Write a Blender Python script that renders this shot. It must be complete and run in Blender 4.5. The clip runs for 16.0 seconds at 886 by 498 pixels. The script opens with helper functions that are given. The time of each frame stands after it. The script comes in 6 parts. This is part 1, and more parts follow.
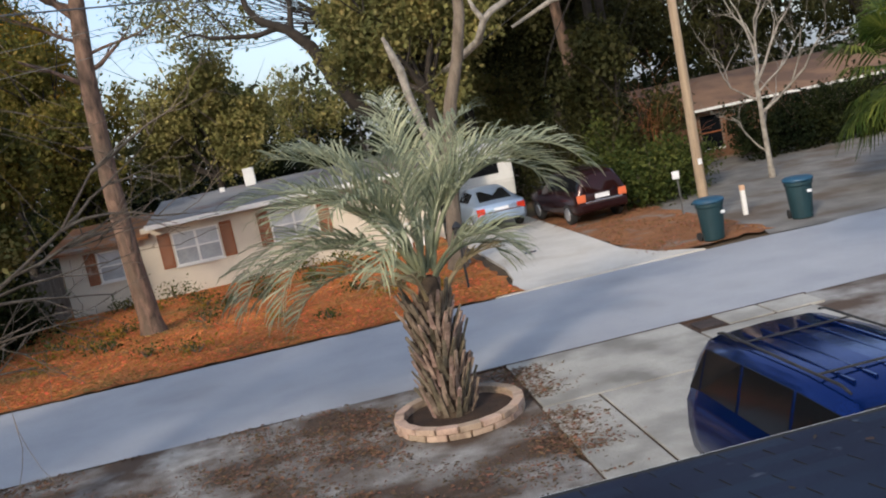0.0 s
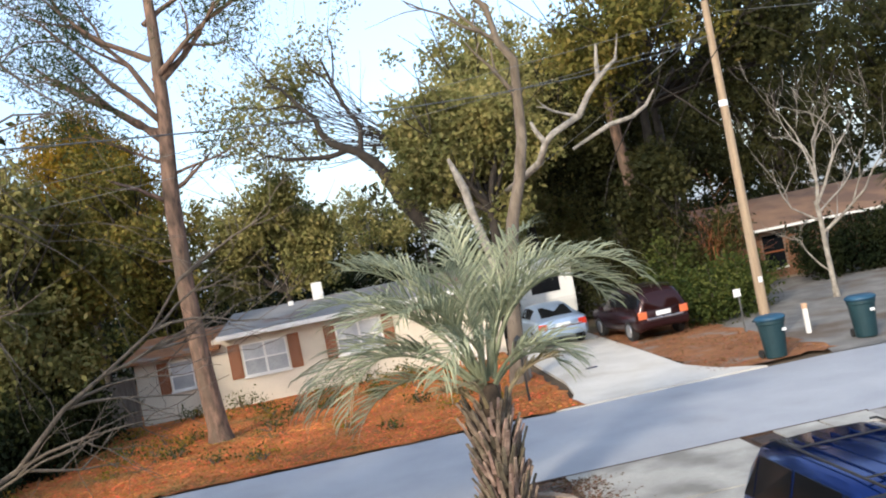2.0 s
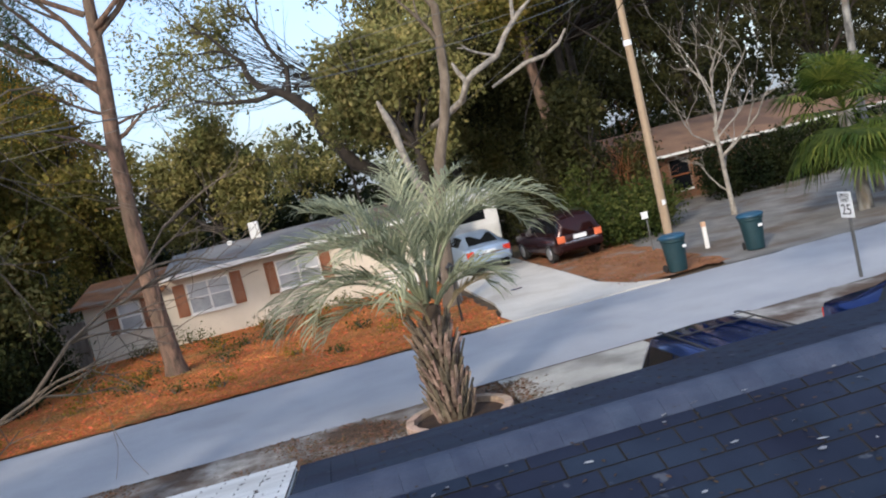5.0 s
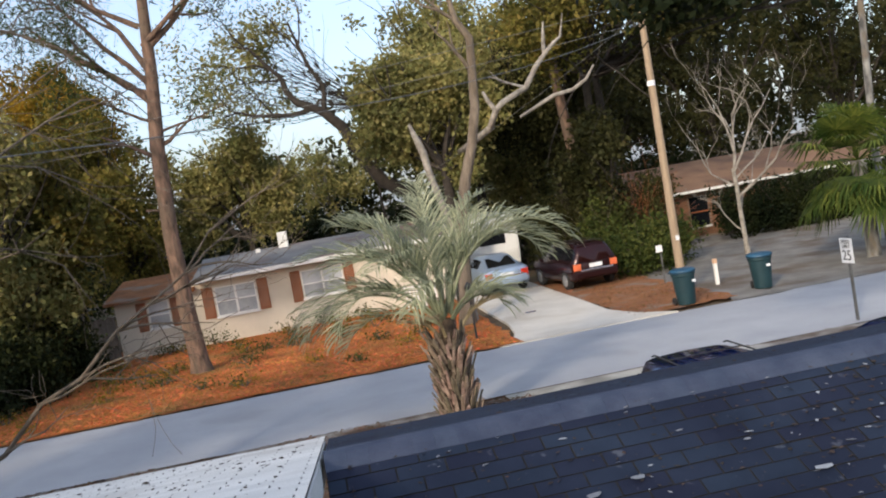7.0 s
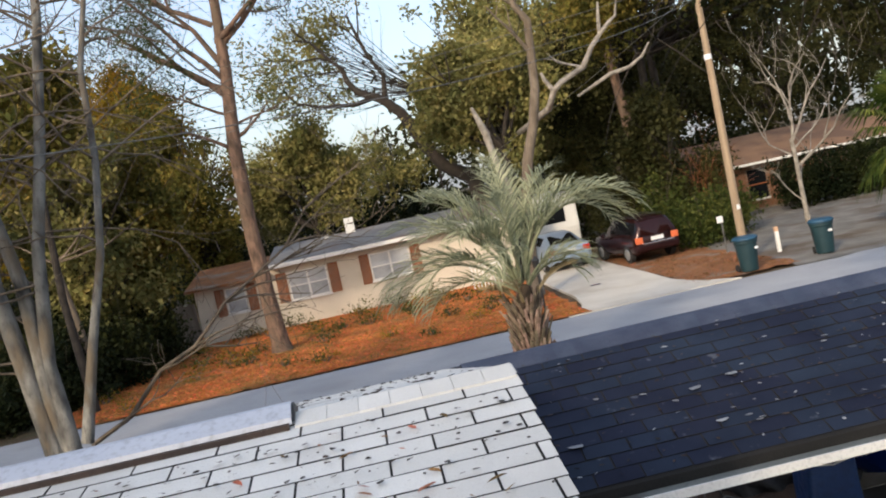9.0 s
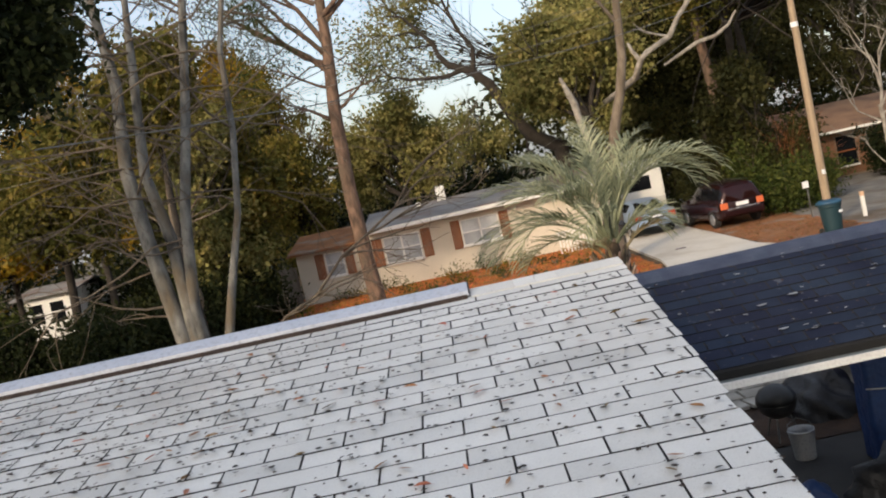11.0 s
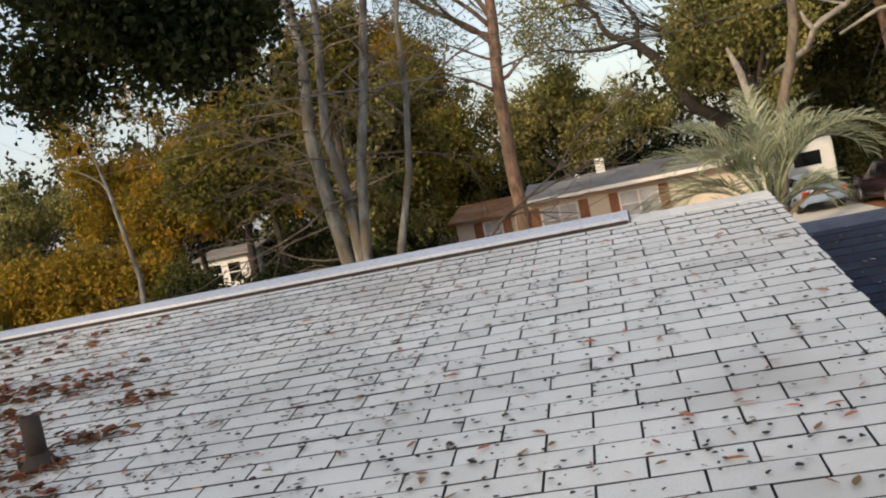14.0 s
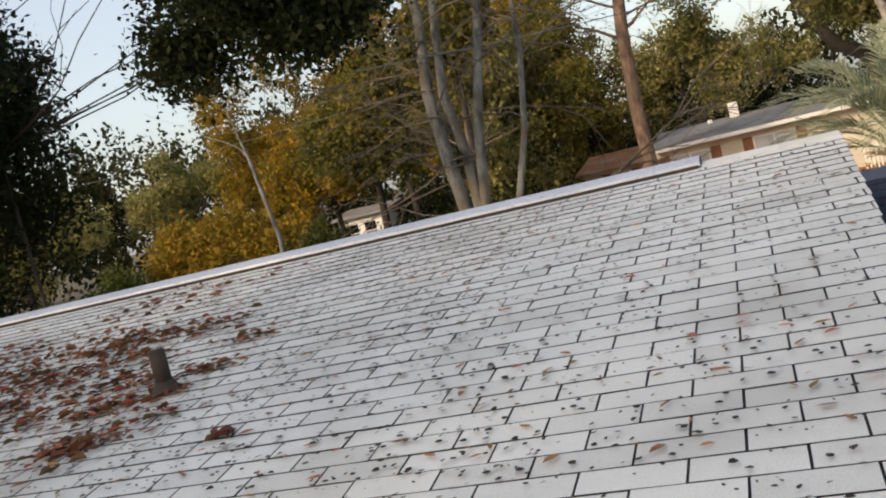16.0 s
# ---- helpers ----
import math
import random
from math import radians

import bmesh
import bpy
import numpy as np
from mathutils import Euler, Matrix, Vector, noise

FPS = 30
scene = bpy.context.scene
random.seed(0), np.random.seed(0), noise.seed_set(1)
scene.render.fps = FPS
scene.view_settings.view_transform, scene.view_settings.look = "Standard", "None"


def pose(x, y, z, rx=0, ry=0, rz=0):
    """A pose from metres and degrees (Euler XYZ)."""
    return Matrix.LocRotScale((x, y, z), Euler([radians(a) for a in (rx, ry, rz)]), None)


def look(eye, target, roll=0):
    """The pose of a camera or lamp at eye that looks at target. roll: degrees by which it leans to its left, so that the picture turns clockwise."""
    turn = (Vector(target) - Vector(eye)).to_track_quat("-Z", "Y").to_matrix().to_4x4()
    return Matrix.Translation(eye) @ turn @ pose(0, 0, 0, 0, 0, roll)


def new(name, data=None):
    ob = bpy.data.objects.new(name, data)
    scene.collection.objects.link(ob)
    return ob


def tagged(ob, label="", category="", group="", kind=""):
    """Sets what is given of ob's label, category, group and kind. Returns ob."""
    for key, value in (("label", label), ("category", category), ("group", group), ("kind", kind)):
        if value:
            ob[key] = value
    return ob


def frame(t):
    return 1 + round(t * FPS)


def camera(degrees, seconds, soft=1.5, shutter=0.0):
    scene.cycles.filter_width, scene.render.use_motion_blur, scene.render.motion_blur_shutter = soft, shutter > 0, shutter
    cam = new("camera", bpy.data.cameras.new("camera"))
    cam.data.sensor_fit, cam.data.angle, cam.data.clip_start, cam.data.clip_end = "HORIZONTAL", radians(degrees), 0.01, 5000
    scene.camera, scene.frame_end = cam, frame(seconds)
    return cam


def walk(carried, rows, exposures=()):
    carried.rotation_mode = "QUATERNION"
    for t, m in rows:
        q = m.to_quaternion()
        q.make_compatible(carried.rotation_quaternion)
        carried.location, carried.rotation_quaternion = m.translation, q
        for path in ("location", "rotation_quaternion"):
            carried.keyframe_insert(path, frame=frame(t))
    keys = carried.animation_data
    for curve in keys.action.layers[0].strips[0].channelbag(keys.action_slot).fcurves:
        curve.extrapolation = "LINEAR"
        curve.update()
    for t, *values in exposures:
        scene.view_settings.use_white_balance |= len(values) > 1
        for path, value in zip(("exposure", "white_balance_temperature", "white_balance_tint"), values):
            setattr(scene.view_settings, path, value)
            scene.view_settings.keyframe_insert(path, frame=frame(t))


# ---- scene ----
cam = camera(51.4, 16.0, 2.0)
PATH = [
    (0, (1.789, 1.462, 4.279), (2.039, 3.426, 3.996), -11.7),
    (0.5, (1.722, 1.141, 4.165), (1.944, 3.105, 3.861), -12.0),
    (1, (1.671, 0.98, 4.175), (1.981, 2.944, 3.962), -12.1),
    (1.5, (1.669, 0.944, 4.152), (1.951, 2.923, 4.084), -11.9),
    (2, (1.707, 0.826, 4.215), (1.877, 2.819, 4.21), -11.2),
    (2.5, (1.694, 0.561, 4.19), (1.854, 2.555, 4.182), -11.5),
    (3, (1.626, 0.027, 4.227), (1.868, 2.011, 4.167), -11.5),
    (3.5, (1.585, -0.405, 4.299), (1.82, 1.575, 4.15), -11.3),
    (4, (1.545, -0.71, 4.245), (1.878, 1.254, 4.067), -9.8),
    (4.5, (1.311, -1.117, 4.385), (1.645, 0.843, 4.167), -11.4),
    (5, (1.21, -1.255, 4.45), (1.509, 0.714, 4.263), -13.5),
    (5.2, (1.179, -1.333, 4.499), (1.445, 0.642, 4.332), -13.2),
    (7.5, (0.945, -2.799, 4.512), (1.214, -0.822, 4.379), -9.7),
    (8, (0.698, -3.084, 4.446), (0.891, -1.1, 4.279), -11.6),
    (10.5, (0.146, -4.542, 4.308), (0.212, -2.545, 4.231), -11.4),
    (11, (-0.031, -5.104, 4.27), (-0.068, -3.11, 4.113), -12.5),
    (11.5, (-0.202, -5.506, 4.173), (-0.317, -3.528, 3.902), -13.5),
    (12, (-0.347, -5.756, 4.051), (-0.419, -3.78, 3.752), -12.8),
    (12.5, (-0.439, -5.844, 3.988), (-0.596, -3.858, 3.809), -12.9),
    (13, (-0.434, -5.843, 3.996), (-0.763, -3.876, 3.846), -13.9),
    (13.5, (-0.32, -5.856, 4.033), (-0.689, -3.893, 3.935), -13.0),
    (14, (-0.116, -5.927, 4.051), (-0.491, -3.967, 3.915), -11.7),
    (14.5, (0.068, -6.042, 4.06), (-0.316, -4.086, 3.892), -9.5),
    (15, (0.153, -6.184, 4.048), (-0.321, -4.252, 3.842), -10.7),
    (15.5, (0.208, -6.315, 4.026), (-0.411, -4.429, 3.786), -13.5),
    (16, (0.336, -6.31, 3.972), (-0.34, -4.435, 3.808), -14.1),
]
EXPOSURES = [(0, -0.6, 5800, 10), (1.2, -0.1, 5700, 8), (2, -0.08, 5700, 8), (3.2, -0.38, 5750, 10), (4, -0.46, 5850, 10), (5, -0.44, 5550, 10), (7.3, -0.45, 6000, 10), (8, -0.45, 6100, 10), (11, -0.55, 6600, 10), (12.5, -0.72, 6800, 10), (14, -0.58, 6900, 10), (16, -0.55, 6950, 10)]
walk(cam, [(t, look(eye, target, roll)) for t, eye, target, roll in PATH], EXPOSURES)

# ---- sky and sun ----
world = bpy.data.worlds.new("sky")
scene.world = world
world.use_nodes = True
wn = world.node_tree.nodes
wl = world.node_tree.links
sky = wn.new("ShaderNodeTexSky")
sky.sky_type, sky.sun_disc = "NISHITA", False
SUN_ELEV, SUN_AZ = radians(25), radians(214)
sky.sun_elevation, sky.sun_rotation = SUN_ELEV, SUN_AZ
sky.air_density, sky.dust_density, sky.ozone_density = 1.0, 3.0, 1.0
haze = wn.new("ShaderNodeMix")  # thin bright haze over the blue
haze.data_type, haze.blend_type = "RGBA", "ADD"
haze.inputs[0].default_value = 1.0
haze.inputs[7].default_value = (2.25, 2.3, 2.4, 1)
wl.new(sky.outputs[0], haze.inputs[6])
wl.new(haze.outputs[2], wn["Background"].inputs[0])
wn["Background"].inputs[1].default_value = 0.235
sun_dir = Vector((math.sin(SUN_AZ) * math.cos(SUN_ELEV), math.cos(SUN_AZ) * math.cos(SUN_ELEV), math.sin(SUN_ELEV)))
sun = new("sun", bpy.data.lights.new("sun", "SUN"))
sun.data.energy, sun.data.angle, sun.data.color = 4.0, radians(5.0), (1.0, 0.80, 0.56)
sun.matrix_world = look(sun_dir * 60, (0, 0, 0))

# ---- materials ----


def mat(name, a, b, scale=4.0, rough=0.8, bump=0.2, fine=60.0, metal=0.0, island=0.0, objrand=0.0, c=None, cscale=0.6, clo=0.5, chi=0.62, stretch=(1, 1, 1), bumpdist=0.01, spec=0.5, trans=0.0):
    """Two colours mixed by noise at two scales, a third in stains, relief, and variation by piece."""
    m = bpy.data.materials.new(name)
    m.use_nodes = True
    n, l = m.node_tree.nodes, m.node_tree.links
    p = n["Principled BSDF"]
    geo = n.new("ShaderNodeNewGeometry")
    mp = n.new("ShaderNodeMapping")
    mp.inputs["Scale"].default_value = stretch
    l.new(geo.outputs["Position"], mp.inputs[0])

    def noise_tex(sc, detail=4.0):
        t = n.new("ShaderNodeTexNoise")
        t.inputs["Scale"].default_value, t.inputs["Detail"].default_value = sc, detail
        l.new(mp.outputs[0], t.inputs["Vector"])
        return t.outputs["Fac"]

    def ramp(sock, lo, hi):
        r = n.new("ShaderNodeMapRange")
        r.inputs[1].default_value, r.inputs[2].default_value = lo, hi
        l.new(sock, r.inputs[0])
        return r.outputs[0]

    def mix(f, x, y):
        k = n.new("ShaderNodeMix")
        k.data_type = "RGBA"
        if hasattr(f, "links"):
            l.new(f, k.inputs[0])
        else:
            k.inputs[0].default_value = f
        for s, v in ((k.inputs[6], x), (k.inputs[7], y)):
            if hasattr(v, "links"):
                l.new(v, s)
            else:
                s.default_value = (*v, 1)
        return k.outputs[2]
    big, small = noise_tex(scale), noise_tex(fine, 2.0)
    col = mix(ramp(big, 0.32, 0.68), a, b)
    dark = tuple(v * 0.6 for v in a)
    col = mix(ramp(small, 0.5, 0.95), col, dark)
    if c is not None:
        col = mix(ramp(noise_tex(cscale, 6.0), clo, chi), col, c)
    if island or objrand:
        src = geo.outputs["Random Per Island"]
        amount = island
        if objrand:
            oi = n.new("ShaderNodeObjectInfo")
            src, amount = oi.outputs["Random"], objrand
        hsv = n.new("ShaderNodeHueSaturation")
        rr = n.new("ShaderNodeMapRange")
        rr.inputs[3].default_value, rr.inputs[4].default_value = 1 - amount, 1 + amount
        l.new(src, rr.inputs[0])
        l.new(rr.outputs[0], hsv.inputs["Value"])
        rh = n.new("ShaderNodeMapRange")
        rh.inputs[3].default_value, rh.inputs[4].default_value = 0.5 + 0.07 * amount, 0.5 - 0.07 * amount
        l.new(src, rh.inputs[0])
        l.new(rh.outputs[0], hsv.inputs["Hue"])
        l.new(col, hsv.inputs["Color"])
        col = hsv.outputs[0]
    l.new(col, p.inputs["Base Color"])
    p.inputs["Roughness"].default_value, p.inputs["Metallic"].default_value = rough, metal
    p.inputs["Specular IOR Level"].default_value = spec
    if bump:
        bn = n.new("ShaderNodeBump")
        bn.inputs["Strength"].default_value, bn.inputs["Distance"].default_value = bump, bumpdist
        l.new(small, bn.inputs["Height"])
        l.new(bn.outputs[0], p.inputs["Normal"])
    if trans:
        tr = n.new("ShaderNodeBsdfTranslucent")
        l.new(col, tr.inputs["Color"])
        ms = n.new("ShaderNodeMixShader")
        ms.inputs[0].default_value = trans
        l.new(p.outputs[0], ms.inputs[1])
        l.new(tr.outputs[0], ms.inputs[2])
        l.new(ms.outputs[0], n["Material Output"].inputs["Surface"])
    return m


M = dict(
    asphalt=mat("asphalt", (0.32, 0.33, 0.355), (0.39, 0.40, 0.42), 0.7, 0.9, 0.4, 90, c=(0.28, 0.285, 0.30), cscale=0.35, clo=0.55, chi=0.7),
    concrete=mat("concrete", (0.34, 0.325, 0.29), (0.45, 0.43, 0.38), 1.2, 0.9, 0.3, 70, c=(0.2, 0.19, 0.165), cscale=0.9, clo=0.44, chi=0.66),
    drive=mat("pale_concrete", (0.56, 0.52, 0.45), (0.66, 0.62, 0.55), 0.9, 0.9, 0.3, 70, c=(0.42, 0.36, 0.28), cscale=0.5, clo=0.55, chi=0.75),
    sand=mat("sandy_soil", (0.22, 0.205, 0.185), (0.40, 0.385, 0.36), 3.4, 0.95, 0.8, 45, c=(0.085, 0.055, 0.036), cscale=0.75, clo=0.40, chi=0.56, bumpdist=0.03),
    greydirt=mat("grey_dirt", (0.15, 0.142, 0.128), (0.25, 0.237, 0.215), 1.1, 0.95, 0.6, 40, c=(0.12, 0.09, 0.065), cscale=0.5, clo=0.5, chi=0.66, bumpdist=0.03),
    forest=mat("forest_floor", (0.07, 0.05, 0.03), (0.13, 0.085, 0.045), 0.8, 0.95, 0.8, 40, c=(0.05, 0.06, 0.025), cscale=0.25, bumpdist=0.04),
    straw=mat("pine_straw", (0.34, 0.095, 0.018), (0.56, 0.20, 0.045), 1.1, 0.95, 1.0, 55, c=(0.20, 0.12, 0.035), cscale=0.7, clo=0.52, chi=0.68, bumpdist=0.04),
    leafbed=mat("brown_leaf_bed", (0.20, 0.082, 0.03), (0.33, 0.14, 0.05), 1.6, 0.95, 1.0, 40, c=(0.24, 0.2, 0.16), cscale=0.9, clo=0.55, chi=0.68, bumpdist=0.03),
    whiteshingle=mat("white_shingle", (0.60, 0.60, 0.58), (0.68, 0.68, 0.66), 1.3, 0.85, 0.3, 240, objrand=0.09, c=(0.45, 0.44, 0.42), cscale=0.9, clo=0.52, chi=0.75, bumpdist=0.003),
    whiteshingle_far=mat("white_shingle_joined", (0.60, 0.60, 0.58), (0.68, 0.68, 0.66), 1.3, 0.85, 0.3, 240, island=0.09, c=(0.45, 0.44, 0.42), cscale=0.9, clo=0.52, chi=0.75, bumpdist=0.003),
    # Blue in the dark shingle colours stands in for reflected sky.
    darkshingle=mat("dark_shingle", (0.008, 0.012, 0.028), (0.018, 0.026, 0.05), 1.6, 0.8, 0.5, 200, spec=0.2, objrand=0.16, c=(0.07, 0.08, 0.105), cscale=9.0, clo=0.66, chi=0.74, bumpdist=0.003),
    darkshingle_far=mat("dark_shingle_joined", (0.008, 0.012, 0.028), (0.018, 0.026, 0.05), 1.6, 0.8, 0.5, 200, spec=0.2, island=0.16, c=(0.07, 0.08, 0.105), cscale=9.0, clo=0.66, chi=0.74, bumpdist=0.003),
    ridgecap=mat("blue_grey_ridge_cap", (0.03, 0.041, 0.075), (0.056, 0.07, 0.11), 5.0, 0.75, 0.4, 160, spec=0.3, objrand=0.05, bumpdist=0.003),
    felt_shade=mat("felt_and_butt_shadow", (0.008, 0.008, 0.008), (0.016, 0.015, 0.014), 3, 0.95, 0.3),
    metalvent=mat("painted_metal", (0.50, 0.53, 0.60), (0.56, 0.59, 0.66), 2, 0.5, 0.05, 40, metal=0.3),
    whitepaint=mat("white_paint", (0.70, 0.69, 0.66), (0.78, 0.77, 0.74), 1.5, 0.6, 0.1, 40),
    stucco=mat("beige_stucco", (0.58, 0.52, 0.42), (0.66, 0.59, 0.48), 1.0, 0.9, 0.4, 60, c=(0.42, 0.37, 0.29), cscale=0.5, clo=0.5, chi=0.75),
    greyroof=mat("grey_shingle_roof", (0.17, 0.165, 0.165), (0.24, 0.235, 0.23), 0.9, 0.9, 0.4, 25, c=(0.16, 0.09, 0.06), cscale=0.5, clo=0.54, chi=0.7),
    brownroof=mat("brown_shingle_roof", (0.17, 0.095, 0.055), (0.24, 0.14, 0.08), 0.9, 0.9, 0.4, 25, c=(0.12, 0.07, 0.045), cscale=0.4),
    shutter=mat("stained_shutter", (0.20, 0.065, 0.02), (0.27, 0.095, 0.03), 3, 0.6, 0.2, 50, stretch=(3, 3, 0.5)),
    # Red-brown brick, darkened to hold the shade on the front wall.
    brick=mat("shade_dark_brick", (0.16, 0.066, 0.036), (0.25, 0.11, 0.06), 4, 0.9, 0.5, 40, objrand=0.2, island=0.2),
    mortar=mat("mortar", (0.17, 0.14, 0.115), (0.22, 0.185, 0.155), 3, 0.95, 0.4),
    paver=mat("planter_brick", (0.42, 0.30, 0.22), (0.52, 0.39, 0.29), 4, 0.9, 0.5, 50, objrand=0.16, c=(0.28, 0.2, 0.15), cscale=3),
    blind=mat("white_blind", (0.40, 0.42, 0.44), (0.50, 0.52, 0.54), 2, 0.7, 0.1, 30),
    curtain=mat("grey_blind", (0.30, 0.31, 0.32), (0.40, 0.41, 0.42), 2, 0.8, 0.1, 30),
    carglass=mat("car_glass", (0.008, 0.009, 0.011), (0.008, 0.009, 0.011), 2.0, 0.1, 0.0, spec=0.3),
    tyre=mat("tyre_rubber", (0.018, 0.018, 0.018), (0.028, 0.028, 0.028), 6, 0.85, 0.2),
    rim=mat("alloy_rim", (0.55, 0.55, 0.56), (0.65, 0.65, 0.66), 5, 0.3, 0.0, metal=0.9),
    chrome=mat("chrome", (0.75, 0.75, 0.76), (0.8, 0.8, 0.8), 5, 0.15, 0.0, metal=1.0),
    # Navy paint, its blue raised to include sky mirrored on the SUV roof.
    bluecar=mat("blue_car_paint", (0.004, 0.02, 0.12), (0.005, 0.024, 0.14), 2, 0.14, 0.0, metal=0.65),
    silvercar=mat("silver_blue_paint", (0.36, 0.46, 0.60), (0.40, 0.50, 0.64), 2, 0.28, 0.0, metal=0.5),
    maroon=mat("maroon_paint", (0.024, 0.007, 0.008), (0.03, 0.009, 0.010), 2, 0.2, 0.0, metal=0.4),
    redlamp=mat("red_lamp", (0.5, 0.03, 0.015), (0.6, 0.05, 0.02), 5, 0.15, 0.0),
    fadedorange=mat("faded_orange", (0.58, 0.36, 0.22), (0.64, 0.42, 0.28), 5, 0.5, 0.0),
    amber=mat("amber_lamp", (0.6, 0.13, 0.05), (0.65, 0.16, 0.06), 5, 0.15, 0.0),
    binbody=mat("dark_green_plastic", (0.008, 0.032, 0.040), (0.013, 0.043, 0.052), 2, 0.5, 0.1, 30),
    binlid=mat("blue_green_lid", (0.015, 0.06, 0.11), (0.02, 0.075, 0.135), 2, 0.45, 0.1, 30),
    polewood=mat("weathered_pole", (0.27, 0.195, 0.125), (0.36, 0.275, 0.185), 5, 0.9, 0.5, 50, stretch=(3, 3, 0.15)),
    bark=mat("pine_bark", (0.052, 0.036, 0.027), (0.245, 0.152, 0.106), 7, 0.95, 1.0, 14, stretch=(1, 1, 0.4), bumpdist=0.05, c=(0.12, 0.085, 0.06), cscale=2),
    oakbark=mat("oak_bark", (0.11, 0.085, 0.06), (0.20, 0.16, 0.12), 4, 0.95, 1.0, 16, stretch=(1, 1, 0.4), bumpdist=0.04),
    # Bark darkened so limbs read as unlit silhouettes against the sky.
    darkbark=mat("silhouette_dark_bark", (0.022, 0.018, 0.014), (0.048, 0.038, 0.03), 4, 0.95, 0.8, 18, bumpdist=0.03),
    greybark=mat("grey_bark", (0.04, 0.039, 0.039), (0.28, 0.275, 0.255), 5, 0.95, 0.8, 20, stretch=(1, 1, 0.4), bumpdist=0.02, c=(0.14, 0.115, 0.085), cscale=2.0, clo=0.52, chi=0.62),
    palebark=mat("pale_bark", (0.17, 0.15, 0.125), (0.36, 0.33, 0.285), 5, 0.95, 0.6, 20, bumpdist=0.02),
    # Oak leaf colour is raised to include golden sunlight on the crowns.
    oakleaf=mat("sunlit_oak_leaves", (0.15, 0.16, 0.055), (0.35, 0.31, 0.11), 0.75, 0.65, 0.0, 3, island=0.3, spec=0.12, trans=0.35),
    goldleaf=mat("golden_leaves", (0.15, 0.13, 0.014), (0.36, 0.21, 0.022), 0.75, 0.65, 0.0, 3, island=0.3, spec=0.12, trans=0.35),
    # Near-black leaf colour that carries the deep shade of crowns and shrubs.
    shadeleaf=mat("shade_dark_leaves", (0.010, 0.017, 0.007), (0.030, 0.036, 0.010), 0.7, 0.6, 0.0, 3, island=0.3, spec=0.12, trans=0.35),
    # Darker copy of the oak leaves, with the woods' shade in its colour.
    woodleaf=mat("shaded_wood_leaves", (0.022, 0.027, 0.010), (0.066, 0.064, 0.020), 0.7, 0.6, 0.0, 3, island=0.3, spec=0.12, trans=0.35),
    midleaf=mat("olive_wood_leaves", (0.07, 0.08, 0.02), (0.23, 0.185, 0.04), 0.7, 0.65, 0.0, 3, island=0.35, spec=0.12, trans=0.35),
    pineleaf=mat("pine_needles", (0.030, 0.055, 0.018), (0.06, 0.08, 0.022), 0.5, 0.6, 0.0, 3, island=0.4, spec=0.12, trans=0.35),
    bushleaf=mat("bush_leaves", (0.045, 0.065, 0.015), (0.095, 0.11, 0.025), 0.8, 0.6, 0.0, 4, island=0.4, spec=0.12, trans=0.35),
    yellowbush=mat("yellow_bush_leaves", (0.19, 0.14, 0.018), (0.33, 0.22, 0.03), 0.6, 0.65, 0.0, 4, island=0.4, spec=0.12, trans=0.35),
    frond=mat("palm_frond", (0.23, 0.26, 0.16), (0.44, 0.46, 0.30), 2.0, 0.5, 0.0, 8, island=0.35, spec=0.3, trans=0.35),
    dryfrond=mat("dry_palm", (0.27, 0.21, 0.11), (0.36, 0.29, 0.16), 2.0, 0.7, 0.0, 8, island=0.3),
    fanleaf=mat("fan_palm_leaf", (0.035, 0.065, 0.014), (0.13, 0.16, 0.03), 1.2, 0.5, 0.0, 6, island=0.35, spec=0.12, trans=0.35),
    boot=mat("palm_boot", (0.11, 0.078, 0.055), (0.32, 0.25, 0.185), 6, 0.9, 0.6, 30, objrand=0.5),
    palmcore=mat("palm_core", (0.05, 0.034, 0.022), (0.10, 0.07, 0.045), 6, 0.95, 0.6, 30),
    tanleaf=mat("tan_oak_leaves", (0.15, 0.065, 0.024), (0.40, 0.20, 0.08), 9, 0.8, 0.0, 20, island=0.5),
    litter=mat("brown_leaves", (0.075, 0.03, 0.013), (0.24, 0.092, 0.028), 9, 0.8, 0.0, 20, island=0.5),
    speck=mat("dark_debris", (0.018, 0.013, 0.010), (0.045, 0.03, 0.02), 9, 0.9, 0.0, 20, island=0.5),
    rust=mat("brown_pipe", (0.026, 0.018, 0.015), (0.055, 0.036, 0.028), 8, 0.8, 0.3, 40),
    fence=mat("weathered_fence", (0.15, 0.13, 0.11), (0.24, 0.21, 0.18), 3, 0.9, 0.4, 30, stretch=(4, 4, 0.4), objrand=0.2),
    signwhite=mat("sign_white", (0.72, 0.73, 0.74), (0.78, 0.79, 0.8), 2, 0.4, 0.0),
    black=mat("black_paint", (0.015, 0.015, 0.015), (0.025, 0.025, 0.025), 3, 0.5, 0.1),
    steel=mat("galvanised_steel", (0.13, 0.13, 0.125), (0.2, 0.2, 0.19), 4, 0.5, 0.1, metal=0.6),
    rvwhite=mat("trailer_white", (0.70, 0.70, 0.69), (0.77, 0.77, 0.75), 1.2, 0.4, 0.05),
    mulch=mat("dark_mulch", (0.032, 0.018, 0.011), (0.075, 0.04, 0.022), 3, 0.95, 1.0, 50, bumpdist=0.03),
)

# ---- building helpers ----


def thing(name, loc=(0, 0, 0), label="", category="", group="", kind=""):
    ob = new(name)
    ob.location = loc
    return tagged(ob, label, category, group, kind)


def smooth(me, angle=35):
    for p in me.polygons:
        p.use_smooth = True
    return me


